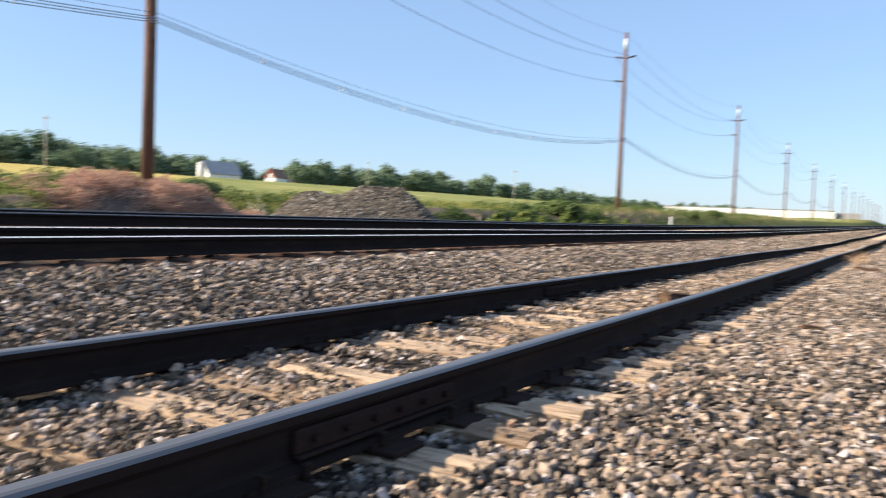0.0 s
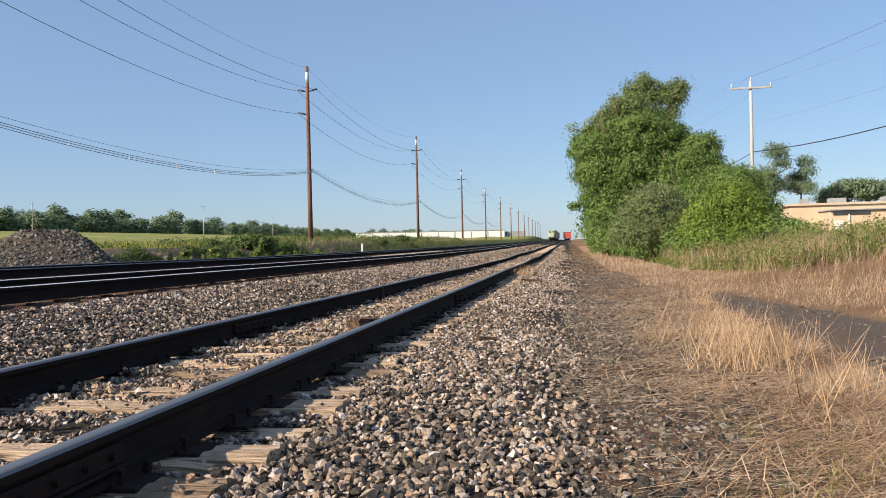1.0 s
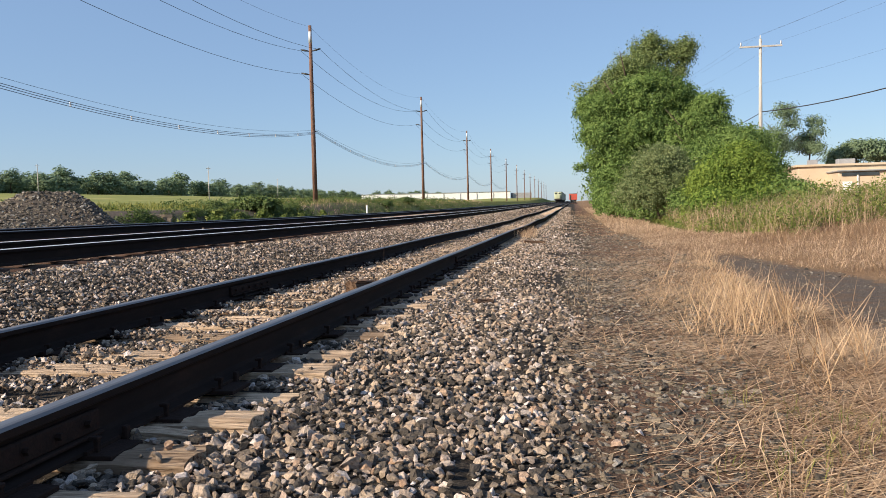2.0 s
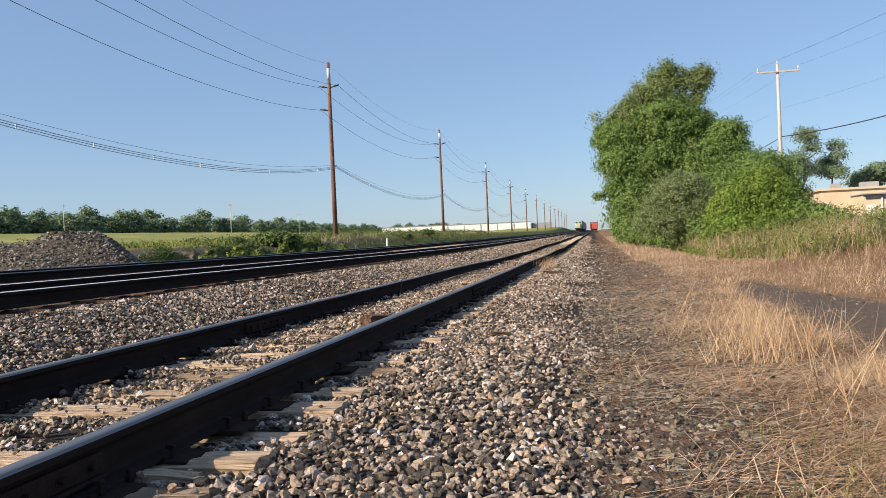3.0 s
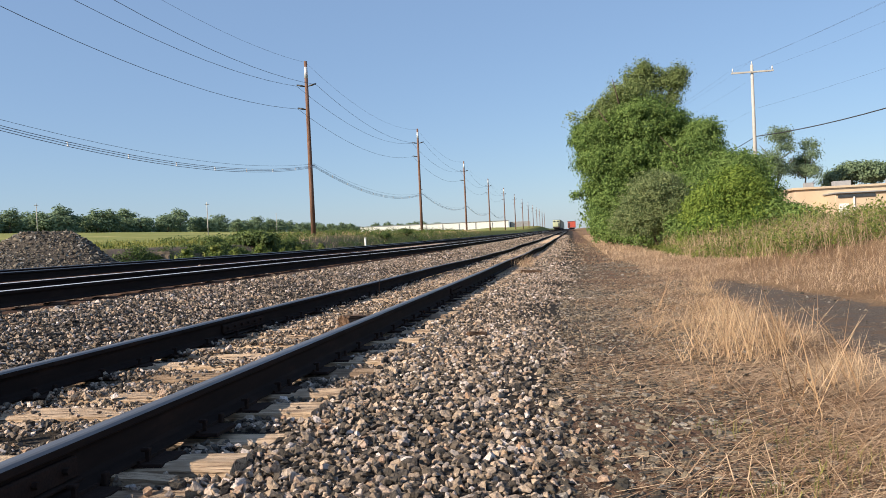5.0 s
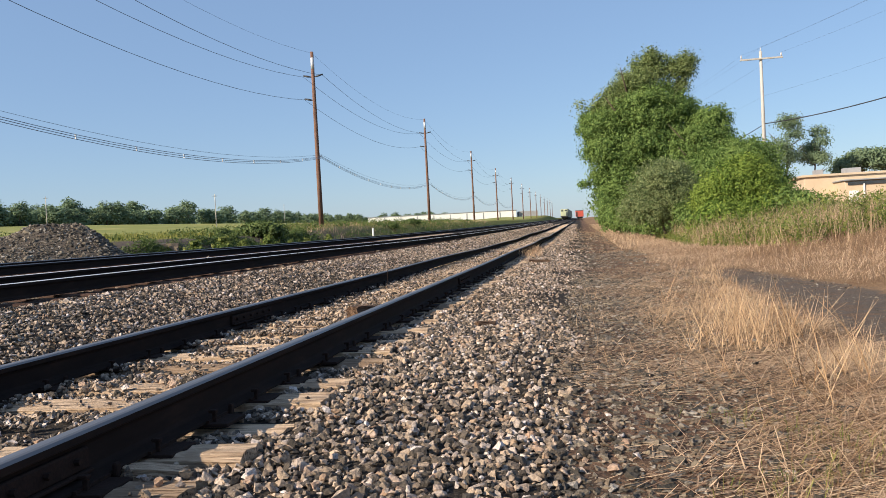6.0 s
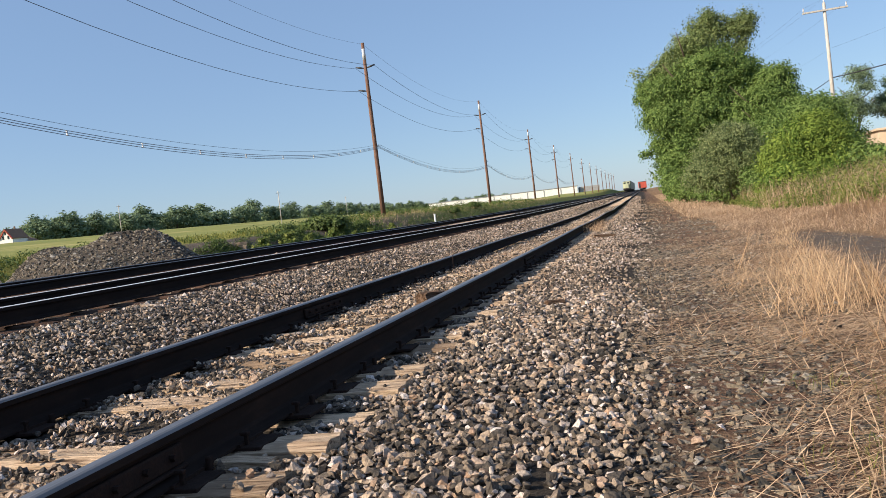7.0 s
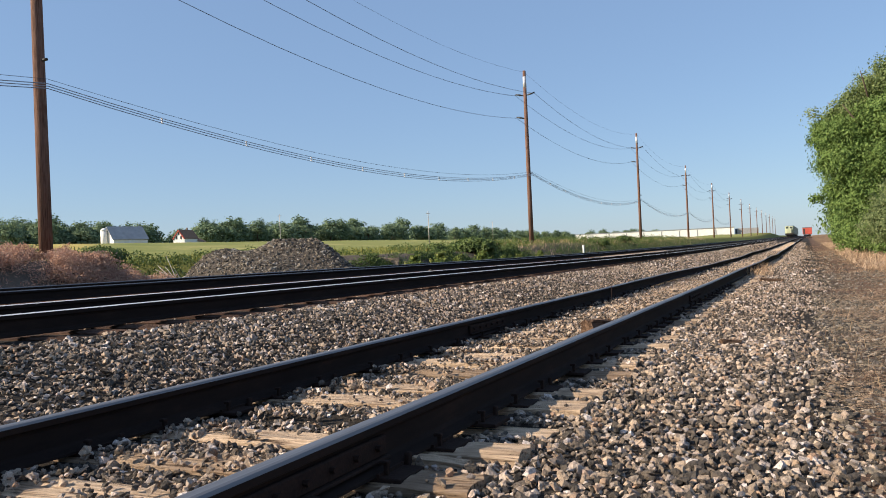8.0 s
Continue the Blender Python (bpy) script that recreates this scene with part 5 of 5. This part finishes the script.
def bundle_spans(dz, sag, n, upto):
    out = []
    for k in range(upto):
        (x0, y0, _, _), (x1, y1, _, _) = POLES[k], POLES[k + 1]
        out.append(span_points((x0 + 0.33, y0, BUNDLE_Z[k] + dz), (x1 + 0.33, y1, BUNDLE_Z[k + 1] + dz), sag, n))
    return out


for dz, sag, rad in ((0.0, 1.27, 0.0135), (-0.07, 1.29, 0.0135), (-0.14, 1.32, 0.0135), (0.13, 1.15, 0.007)):
    attach("cable", tubes("cable", [(np.concatenate([p[:-1] for p in bundle_spans(dz, sag, 21, 6)]), rad, 5)], M_CABLE if rad > 0.01 else M_WIRE), bundle)
bm = bmesh.new()
box(bm, 0.04, 0.05, 0.2, (0, 0, 0), 0, 0.008)
box(bm, 0.07, 0.04, 0.03, (0, 0, 0.07))
box(bm, 0.07, 0.04, 0.03, (0, 0, -0.07))
clip = bpy.data.meshes.new("spacer")
bm.to_mesh(clip)
bm.free()
clip.materials.append(M_CLIP)
for pts in bundle_spans(-0.07, 1.29, 11, 5):
    for px, py, pz in pts[1:-1]:
        attach("spacer", clip, bundle, at=pose(px, py, pz))


def crossarm_pole(x, y, h):
    pole = new("crossarm_pole")
    pole.location = (x, y, float(land(x, y)))
    tagged(pole, "pale weathered wooden power pole with a crossarm", "utility pole")
    attach("shaft", tubes("shaft", [([(0, 0, -0.4), (0, 0, h * 0.5), (0, 0, h)], [0.15, 0.13, 0.10], 12)], M_POLE_GREY), pole)
    bm = bmesh.new()
    box(bm, 2.9, 0.1, 0.12, (0, -0.15, h - 0.55), 0, 0.01)
    part("crossarm", bm, M_POLE_GREY, pole)
    for px in (-1.36, 1.36):
        attach("insulator", tubes("insulator", [([(px, -0.15, h - 0.5), (px, -0.15, h - 0.36), (px, -0.15, h - 0.2)], [0.03, 0.06, 0.03], 8)], M_CLIP), pole)
    attach("top_pin", tubes("top_pin", [([(0, 0, h - 0.05), (0, 0, h + 0.12), (0, 0, h + 0.28)], [0.03, 0.05, 0.025], 8)], M_CLIP), pole)
    return pole


crossarm_pole(14.8, 60, 11.8)
crossarm_pole(24.0, 20, 11.8)
za, zb = float(land(15, 60)), float(land(24, 20))
for dx, h, rad, sag, mat in ((-1.36, 11.6, 0.004, 0.5, M_WIRE), (1.36, 11.6, 0.004, 0.5, M_WIRE), (0.0, 12.1, 0.004, 0.5, M_WIRE), (0.1, 6.6, 0.034, 1.1, M_WIRE), (0.1, 8.6, 0.004, 0.4, M_WIRE)):
    w = new("overhead_wire", tubes("overhead_wire", [(span_points((14.8 + dx, 59.85, za + h), (24 + dx, 19.85, zb + h + (1.5 if rad > 0.02 else 0.0)), sag, 20), rad, 5)], mat))
    tagged(w, "thick black service cable" if rad > 0.02 else "thin dark overhead wire over the verge", "wire", "wires over the verge")
    w = new("overhead_wire", tubes("overhead_wire", [(span_points((14.8 + dx, 60.15, za + h), (8 + dx, 100, za + h - 0.2), sag, 16), rad * 0.8, 5)], mat))
    tagged(w, "thin dark overhead wire running behind the trees", "wire", "wires over the verge")
crossarm_pole(8.0, 100, 11.6)

# small far poles in the field
for n, (x, y, h) in enumerate([(-72, 150, 7.5), (-118, 160, 8.0), (-128, 330, 9.0), (-95, 60, 8.0)]):
    fp = new("field_pole")
    fp.location = (x, y, float(land(x, y)))
    tagged(fp, "small grey wooden pole in the field", "utility pole", "poles in the field")
    attach("shaft", tubes("shaft", [([(0, 0, -0.4), (0, 0, h * 0.5), (0, 0, h)], [0.10, 0.09, 0.08], 8)], M_POLE_GREY), fp)
    bm = bmesh.new()
    box(bm, 0.9, 0.12, 0.12, (0, 0, h - 0.4), 0.6, 0.01)
    part("crossarm", bm, M_POLE_GREY, fp)


# ---- buildings ----
def siding(name, dark, light):
    m, n, l, b = material(name, 0.7, 0, 0.3)
    g = noise_tex(n, l, 0.6, 4, 0.6, "Position")
    col = ramp(n, l, g, [(0.3, dark), (0.7, light)])
    l.new(col, b.inputs["Base Color"])
    f = noise_tex(n, l, 20, 3, 0.6, "Position")
    bump(n, l, b, f, 0.2, 0.01)
    return m


M_WHITE = siding("white_metal_siding", (0.70, 0.69, 0.66), (0.80, 0.79, 0.77))
M_BEIGE = siding("beige_block_wall", (0.50, 0.39, 0.27), (0.58, 0.46, 0.33))
M_TAN = siding("tan_metal_wall", (0.46, 0.36, 0.25), (0.54, 0.43, 0.31))
M_ROOF = noisy("grey_metal_roof", (0.26, 0.27, 0.28), (0.36, 0.37, 0.38), 0.5, 0.5, 0.3)
M_ROOF_RED = noisy("brown_shingle_roof", (0.17, 0.10, 0.07), (0.26, 0.17, 0.12), 1.5, 0.9)
M_RED = noisy("faded_red_paint", (0.36, 0.06, 0.04), (0.50, 0.10, 0.07), 0.8, 0.6)
M_GLASS = noisy("dark_window_glass", (0.02, 0.025, 0.03), (0.05, 0.055, 0.06), 1.0, 0.12, 0, 0.6)
M_GREY = noisy("grey_panel", (0.25, 0.25, 0.26), (0.33, 0.33, 0.34), 1.0, 0.7)


def long_warehouse():
    w = new("warehouse")
    w.matrix_basis = pose(-60, 570, float(land(-60, 570)) - 1.0, 0, 0, 8)
    tagged(w, "long low white metal warehouse beyond the poles", "warehouse")
    for k in range(9):
        bm = bmesh.new()
        box(bm, 11.8, 24, 7.0, (-88 + 12 * k, 12, 3.5), 0, 0.05)
        part("wall_bay", bm, M_WHITE, w)
    bm = bmesh.new()
    box(bm, 109, 25, 0.5, (-40, 12.2, 7.25), 0, 0.05)
    part("roof", bm, M_ROOF, w)
    # added block whose grey stands in for shade on the white end wall
    bm = bmesh.new()
    box(bm, 14, 22, 6.2, (23, 14, 3.1), 0, 0.05)
    part("grey_annexe", bm, M_GREY, w, "grey block standing in for the warehouse's shaded end wall")
    for k in range(8):
        bm = bmesh.new()
        box(bm, 0.5, 0.3, 6.4, (-82 + 12 * k, -0.12, 3.2))
        part("downpipe", bm, M_GREY, w)


def low_building():
    w = new("low_building")
    w.matrix_basis = pose(28.8, 104, float(land(30, 104)) - 1.25, 0, 0, -3)
    tagged(w, "long low beige flat-roofed industrial building", "building")
    bm = bmesh.new()
    box(bm, 60, 30, 5.0, (30, 15, 2.5), 0, 0.04)
    part("wall", bm, M_BEIGE, w, "beige painted wall")
    bm = bmesh.new()
    box(bm, 60.6, 30.6, 0.28, (30, 15, 5.13), 0, 0.03)
    part("parapet", bm, M_TAN, w)
    bm = bmesh.new()
    box(bm, 13, 5, 4.1, (9.9, -2.5, 2.05), 0, 0.04)
    lean = part("lean_to", bm, M_BEIGE, w, "beige lean-to against the wall")
    bm = bmesh.new()
    box(bm, 13.4, 5.5, 0.16, (9.9, -2.6, 4.2), 0, 0.03)
    part("lean_to_roof", bm, M_ROOF, lean)
    bm = bmesh.new()
    box(bm, 4.0, 0.12, 0.36, (5.7, -5.06, 3.8))
    part("dark_opening", bm, M_GLASS, lean)
    for px, sx in ((2.5, 1.0), (6.4, 2.0), (12.5, 1.6), (19, 1.4)):
        bm = bmesh.new()
        box(bm, sx, 1.4, 0.75, (px, 4, 5.64), 0, 0.04)
        part("roof_unit", bm, M_GREY, w)
    bm = bmesh.new()
    box(bm, 1.0, 0.1, 2.1, (4.3, -5.06, 1.9))
    part("door", bm, M_WHITE, lean)
    bm = bmesh.new()
    box(bm, 0.14, 0.14, 3.6, (5.4, -5.1, 1.9))
    part("downpipe", bm, M_WHITE, lean)


def gable(bm, w, d, h, ridge, at=(0, 0, 0)):
    """A house body with a gable roof's triangle at both ends; the ridge along x."""
    x, y, z = at
    pts = [(x - w / 2, y - d / 2), (x - w / 2, y + d / 2), (x + w / 2, y + d / 2), (x + w / 2, y - d / 2)]
    lo = [bm.verts.new((a, b, z)) for a, b in pts]
    hi = [bm.verts.new((a, b, z + h)) for a, b in pts]
    r0, r1 = bm.verts.new((x - w / 2, y, z + ridge)), bm.verts.new((x + w / 2, y, z + ridge))
    bm.faces.new(lo)
    for f in ((lo[0], lo[3], hi[3], hi[0]), (lo[1], lo[2], hi[2], hi[1]), (lo[0], lo[1], hi[1], r0, hi[0]), (lo[3], lo[2], hi[2], r1, hi[3]), (hi[0], hi[3], r1, r0), (hi[1], hi[2], r1, r0)):
        bm.faces.new(f)
    bmesh.ops.recalc_face_normals(bm, faces=bm.faces)


def roof_slabs(bm, w, d, h, ridge, over=0.5, thick=0.25, at=(0, 0, 0)):
    x, y, z = at
    slope = math.atan2(ridge - h, d / 2)
    ln = math.hypot(ridge - h, d / 2) + over
    for s in (-1, 1):
        m = Matrix.Translation((x, y, z + ridge + thick * 0.5)) @ Matrix.Rotation(-s * slope, 4, "X") @ Matrix.Translation((0, s * ln / 2, 0))
        bmesh.ops.create_cube(bm, size=1.0, matrix=m @ Matrix.Diagonal((w + 2 * over, ln, thick, 1)))


def barn(x, y):
    b = new("barn")
    b.matrix_basis = pose(x, y, float(land(x, y)) - 0.3, 0, 0, 72)
    tagged(b, "white barn with a grey metal roof beyond the field", "barn")
    bm = bmesh.new()
    gable(bm, 13, 10, 4.2, 9.0)
    part("wall", bm, M_WHITE, b)
    bm = bmesh.new()
    roof_slabs(bm, 13, 10, 4.2, 9.0)
    part("roof", bm, M_ROOF, b)
    bm = bmesh.new()
    box(bm, 3.2, 0.2, 2.6, (0, -5.1, 1.3))
    part("door", bm, M_GREY, b)
    s = new("silo")
    sx, sy = x - 2.8, y - 7.1
    s.location = (sx, sy, float(land(sx, sy)))
    tagged(s, "white round farm silo beside the barn", "silo")
    attach("drum", tubes("drum", [([(0, 0, -0.5), (0, 0, 4), (0, 0, 7.3)], [1.25, 1.25, 1.25], 20)], M_WHITE), s)
    attach("dome", tubes("dome", [([(0, 0, 7.25), (0, 0, 7.8), (0, 0, 8.2), (0, 0, 8.4)], [1.3, 1.1, 0.65, 0.15], 20)], M_WHITE), s)


def farmhouse(x, y):
    h = new("farmhouse")
    h.matrix_basis = pose(x, y, float(land(x, y)) - 0.3, 0, 0, 98) @ Matrix.Diagonal((0.72, 0.62, 0.82, 1))
    tagged(h, "white farmhouse with a brown shingle roof and red gable trim", "house")
    bm = bmesh.new()
    gable(bm, 12, 8, 4.6, 8.6)
    part("wall", bm, M_WHITE, h)
    bm = bmesh.new()
    roof_slabs(bm, 12, 8, 4.6, 8.6)
    roof = part("roof", bm, M_ROOF_RED, h)
    bm = bmesh.new()
    roof_slabs(bm, 0.2, 8, 4.2, 8.2, 0.2, 0.6, (-6.2, 0, 0))
    part("gable_trim", bm, M_RED, h, "red gable trim")
    bm = bmesh.new()
    gable(bm, 5, 12, 3.0, 5.0, (8.2, 0, 0))
    part("wing", bm, M_WHITE, h)
    bm = bmesh.new()
    roof_slabs(bm, 5, 12, 3.0, 5.0, 0.4, 0.2, (8.2, 0, 0))
    part("wing_roof", bm, M_ROOF_RED, h)
    for wx in (-1.6, 1.6):
        bm = bmesh.new()
        box(bm, 0.14, 1.0, 1.5, (-6.05, wx, 5.0))
        win = part("window", bm, M_GLASS, h)
    bm = bmesh.new()
    box(bm, 0.14, 0.9, 1.3, (-6.05, 0, 6.8))
    part("window", bm, M_GLASS, h)
    bm = bmesh.new()
    box(bm, 0.7, 0.7, 2.0, (2.0, 0.4, 8.8))
    part("chimney", bm, M_ROOF_RED, roof)


long_warehouse()
low_building()
barn(-234, 219)
farmhouse(-218, 234)

# ---- standing train, far down the line ----
M_LOCO = noisy("cream_and_green_paint", (0.36, 0.40, 0.25), (0.50, 0.52, 0.36), 0.8, 0.5)
M_LOCO_DARK = noisy("dark_green_paint", (0.03, 0.06, 0.035), (0.06, 0.10, 0.06), 0.8, 0.5)
M_STEEL = noisy("black_running_gear", (0.02, 0.02, 0.02), (0.05, 0.045, 0.04), 2, 0.7)


def bogies(th, ys):
    for y in ys:
        bm = bmesh.new()
        box(bm, 2.3, 2.6, 0.4, (0, y, 0.65), 0, 0.05)
        bogie = part("bogie", bm, M_STEEL, th)
        for sx in (-0.75, 0.75):
            for sy in (-0.9, 0.9):
                attach("wheel", tubes("wheel", [([(sx - 0.06, y + sy, 0.46), (sx + 0.06, y + sy, 0.46)], [0.46, 0.46], 16)], M_STEEL), bogie)


def locomotive(x, y, z):
    t = new("locomotive")
    t.location = (x, y, z)
    tagged(t, "cream and green diesel locomotive far down the line", "locomotive")
    bogies(t, (3.5, 14))
    bm = bmesh.new()
    box(bm, 3.0, 18, 0.5, (0, 9, 1.2), 0, 0.06)
    part("frame", bm, M_STEEL, t)
    bm = bmesh.new()
    box(bm, 1.9, 2.6, 1.9, (0, 1.8, 2.4), 0, 0.15)
    part("nose", bm, M_LOCO, t)
    bm = bmesh.new()
    box(bm, 3.0, 2.6, 2.9, (0, 4.3, 2.9), 0, 0.15)
    cab = part("cab", bm, M_LOCO, t)
    for sx in (-0.75, 0.75):
        bm = bmesh.new()
        box(bm, 0.9, 0.06, 0.6, (sx, 2.98, 3.75))
        part("windscreen", bm, M_GLASS, cab)
    bm = bmesh.new()
    box(bm, 2.2, 12, 2.5, (0, 11.6, 2.7), 0, 0.1)
    part("hood", bm, M_LOCO_DARK, t)
    for sx in (-0.3, 0.3):
        attach("headlight", tubes("headlight", [([(sx, 2.96, 4.2), (sx, 2.9, 4.2)], [0.12, 0.12], 10)], M_WHITE_POST), t)


def boxcar(x, y, z, mat, label, tall=3.5):
    t = new("boxcar")
    t.location = (x, y, z)
    tagged(t, label, "railway wagon", "standing wagons")
    bogies(t, (2.5, 12.5))
    bm = bmesh.new()
    box(bm, 3.0, 15, tall, (0, 7.5, 1.0 + tall / 2), 0, 0.06)
    part("body", bm, mat, t)
    bm = bmesh.new()
    box(bm, 3.1, 15.1, 0.15, (0, 7.5, 1.05 + tall), 0, 0.04)
    part("roof", bm, M_STEEL, t)
    bm = bmesh.new()
    box(bm, 0.5, 0.06, tall - 0.5, (-1.0, -0.04, 0.85 + tall / 2))
    part("ladder", bm, M_STEEL, t)
    bm = bmesh.new()
    box(bm, 0.06, 3.0, tall - 0.6, (-1.53, 7.5, 0.85 + tall / 2))
    part("door", bm, mat, t)
    return t


railway_track("short spur track under the standing wagons", (2.2, 0.3), (0.7, 0.3), M_HEAD_DULL, 290, 420, list(np.arange(291, 330, 0.6)), 350, 0.0, 0)
locomotive(-5.05 + float(bend(340)[0]), 340, 0.495 + float(bend(340)[1]))
for n, y in enumerate(range(359, 520, 16)):
    if n == 0:
        wagon = boxcar(-5.05 + float(bend(y)[0]), y, 0.495 + float(bend(y)[1]), M_LOCO_DARK, "dark green boxcar behind the locomotive")
    else:
        copy_thing(wagon, pose(-5.05 + float(bend(y)[0]), y, 0.495 + float(bend(y)[1])))
for y in (305, 322):
    boxcar(1.45 + float(bend(y)[0]), y, 0.3 + float(bend(y)[1]), M_RED, "faded red boxcar on the spur", 2.3)

# ---- small things by the tracks ----
post = new("marker_post")
post.location = (-14.64, 60, float(land(-14.64, 60)))
tagged(post, "short white plastic marker post beside the line", "marker post")
attach("tube", tubes("tube", [([(0, 0, -0.2), (0, 0, 0.9)], [0.07, 0.07], 10)], M_WHITE_POST), post)
attach("cap", tubes("cap", [([(0, 0, 0.9), (0, 0, 0.95), (0, 0, 0.98)], [0.085, 0.085, 0.04], 10)], M_WHITE_POST), post)


def rough_block(name, sx, sy, sz, at, turn, mat, label, category, seed):
    r = np.random.default_rng(seed)
    bm = bmesh.new()
    bmesh.ops.create_cube(bm, size=1.0)
    bmesh.ops.subdivide_edges(bm, edges=bm.edges, cuts=3, use_grid_fill=True)
    for v in bm.verts:
        k = Vector(r.normal(0, 0.045, 3))
        v.co = Vector(((v.co.x + k.x) * sx, (v.co.y + k.y) * sy, (v.co.z + k.z) * sz))
    me = bpy.data.meshes.new(name)
    bm.to_mesh(me)
    bm.free()
    me.materials.append(mat)
    ob = new(name, me)
    ob.matrix_basis = pose(*at, 0, 4, turn)
    return tagged(ob, label, category)


rough_block("tie_chunk", 0.36, 0.15, 0.13, (-0.33, 7.0, 0.07), 62, M_CHUNK, "broken reddish brown chunk of old tie between the rails", "wood chunk", 5)
rough_block("wood_scrap", 0.17, 0.07, 0.05, (0.87, 6.5, -0.015), 35, M_CHUNK, "dark scrap of wood on the ballast", "wood scrap", 6)
rough_block("tie_chunk", 0.30, 0.07, 0.06, (0.14, 2.375, -0.012), 3, M_TIE, "split piece of old tie lying by the rail", "wood chunk", 7)
rough_block("wood_scrap", 0.45, 0.12, 0.07, (0.72, 17.5, 0.0), 20, M_CHUNK, "long dark scrap of wood on the ballast", "wood scrap", 8)
M_ROCK = noisy("weathered_tan_rock", (0.16, 0.12, 0.085), (0.42, 0.33, 0.24), 4, 0.9, 0, 0.2, None, 0.5, 0.02)
rough_block("boulder", 0.8, 0.55, 0.42, (-16.0, 31.2, float(land(-16.0, 31.2)) + 0.08), 25, M_ROCK, "tan broken boulder in the shaded bank", "boulder", 9)
rough_block("boulder", 0.4, 0.35, 0.3, (-15.7, 32.3, float(land(-15.7, 32.3)) + 0.05), 70, M_ROCK, "small tan rock at the bank's foot", "boulder", 10)
rod = new("metal_rod", tubes("metal_rod", [([(-1.28, 11.6, -0.1), (-1.285, 11.6, 0.1), (-1.28, 11.61, 0.24)], [0.006, 0.006, 0.005], 6)], M_PLATE))
tagged(rod, "thin rusty metal rod standing by the rail", "metal rod")
r = np.random.default_rng(120)
items = []
for k in range(9):
    a = r.uniform(0.6, 1.9)
    items.append(([(-16.2, 18.2, float(land(-16.2, 18.2))), (-16.2 + 0.4 * math.cos(a * 1.5), 18.2, 0.4 + float(land(-16.2, 18.2))), (-16.2 + 1.1 * math.cos(a * 1.5), 18.2 + r.uniform(-0.4, 0.4), 0.3 + 0.8 * r.random() + float(land(-16.2, 18.2)))], [0.02, 0.014, 0.006], 5))
tagged(new("dead_branch", tubes("dead_branch", items, M_POLE_GREY)), "pale dead branch lying by the gravel pile", "branch")
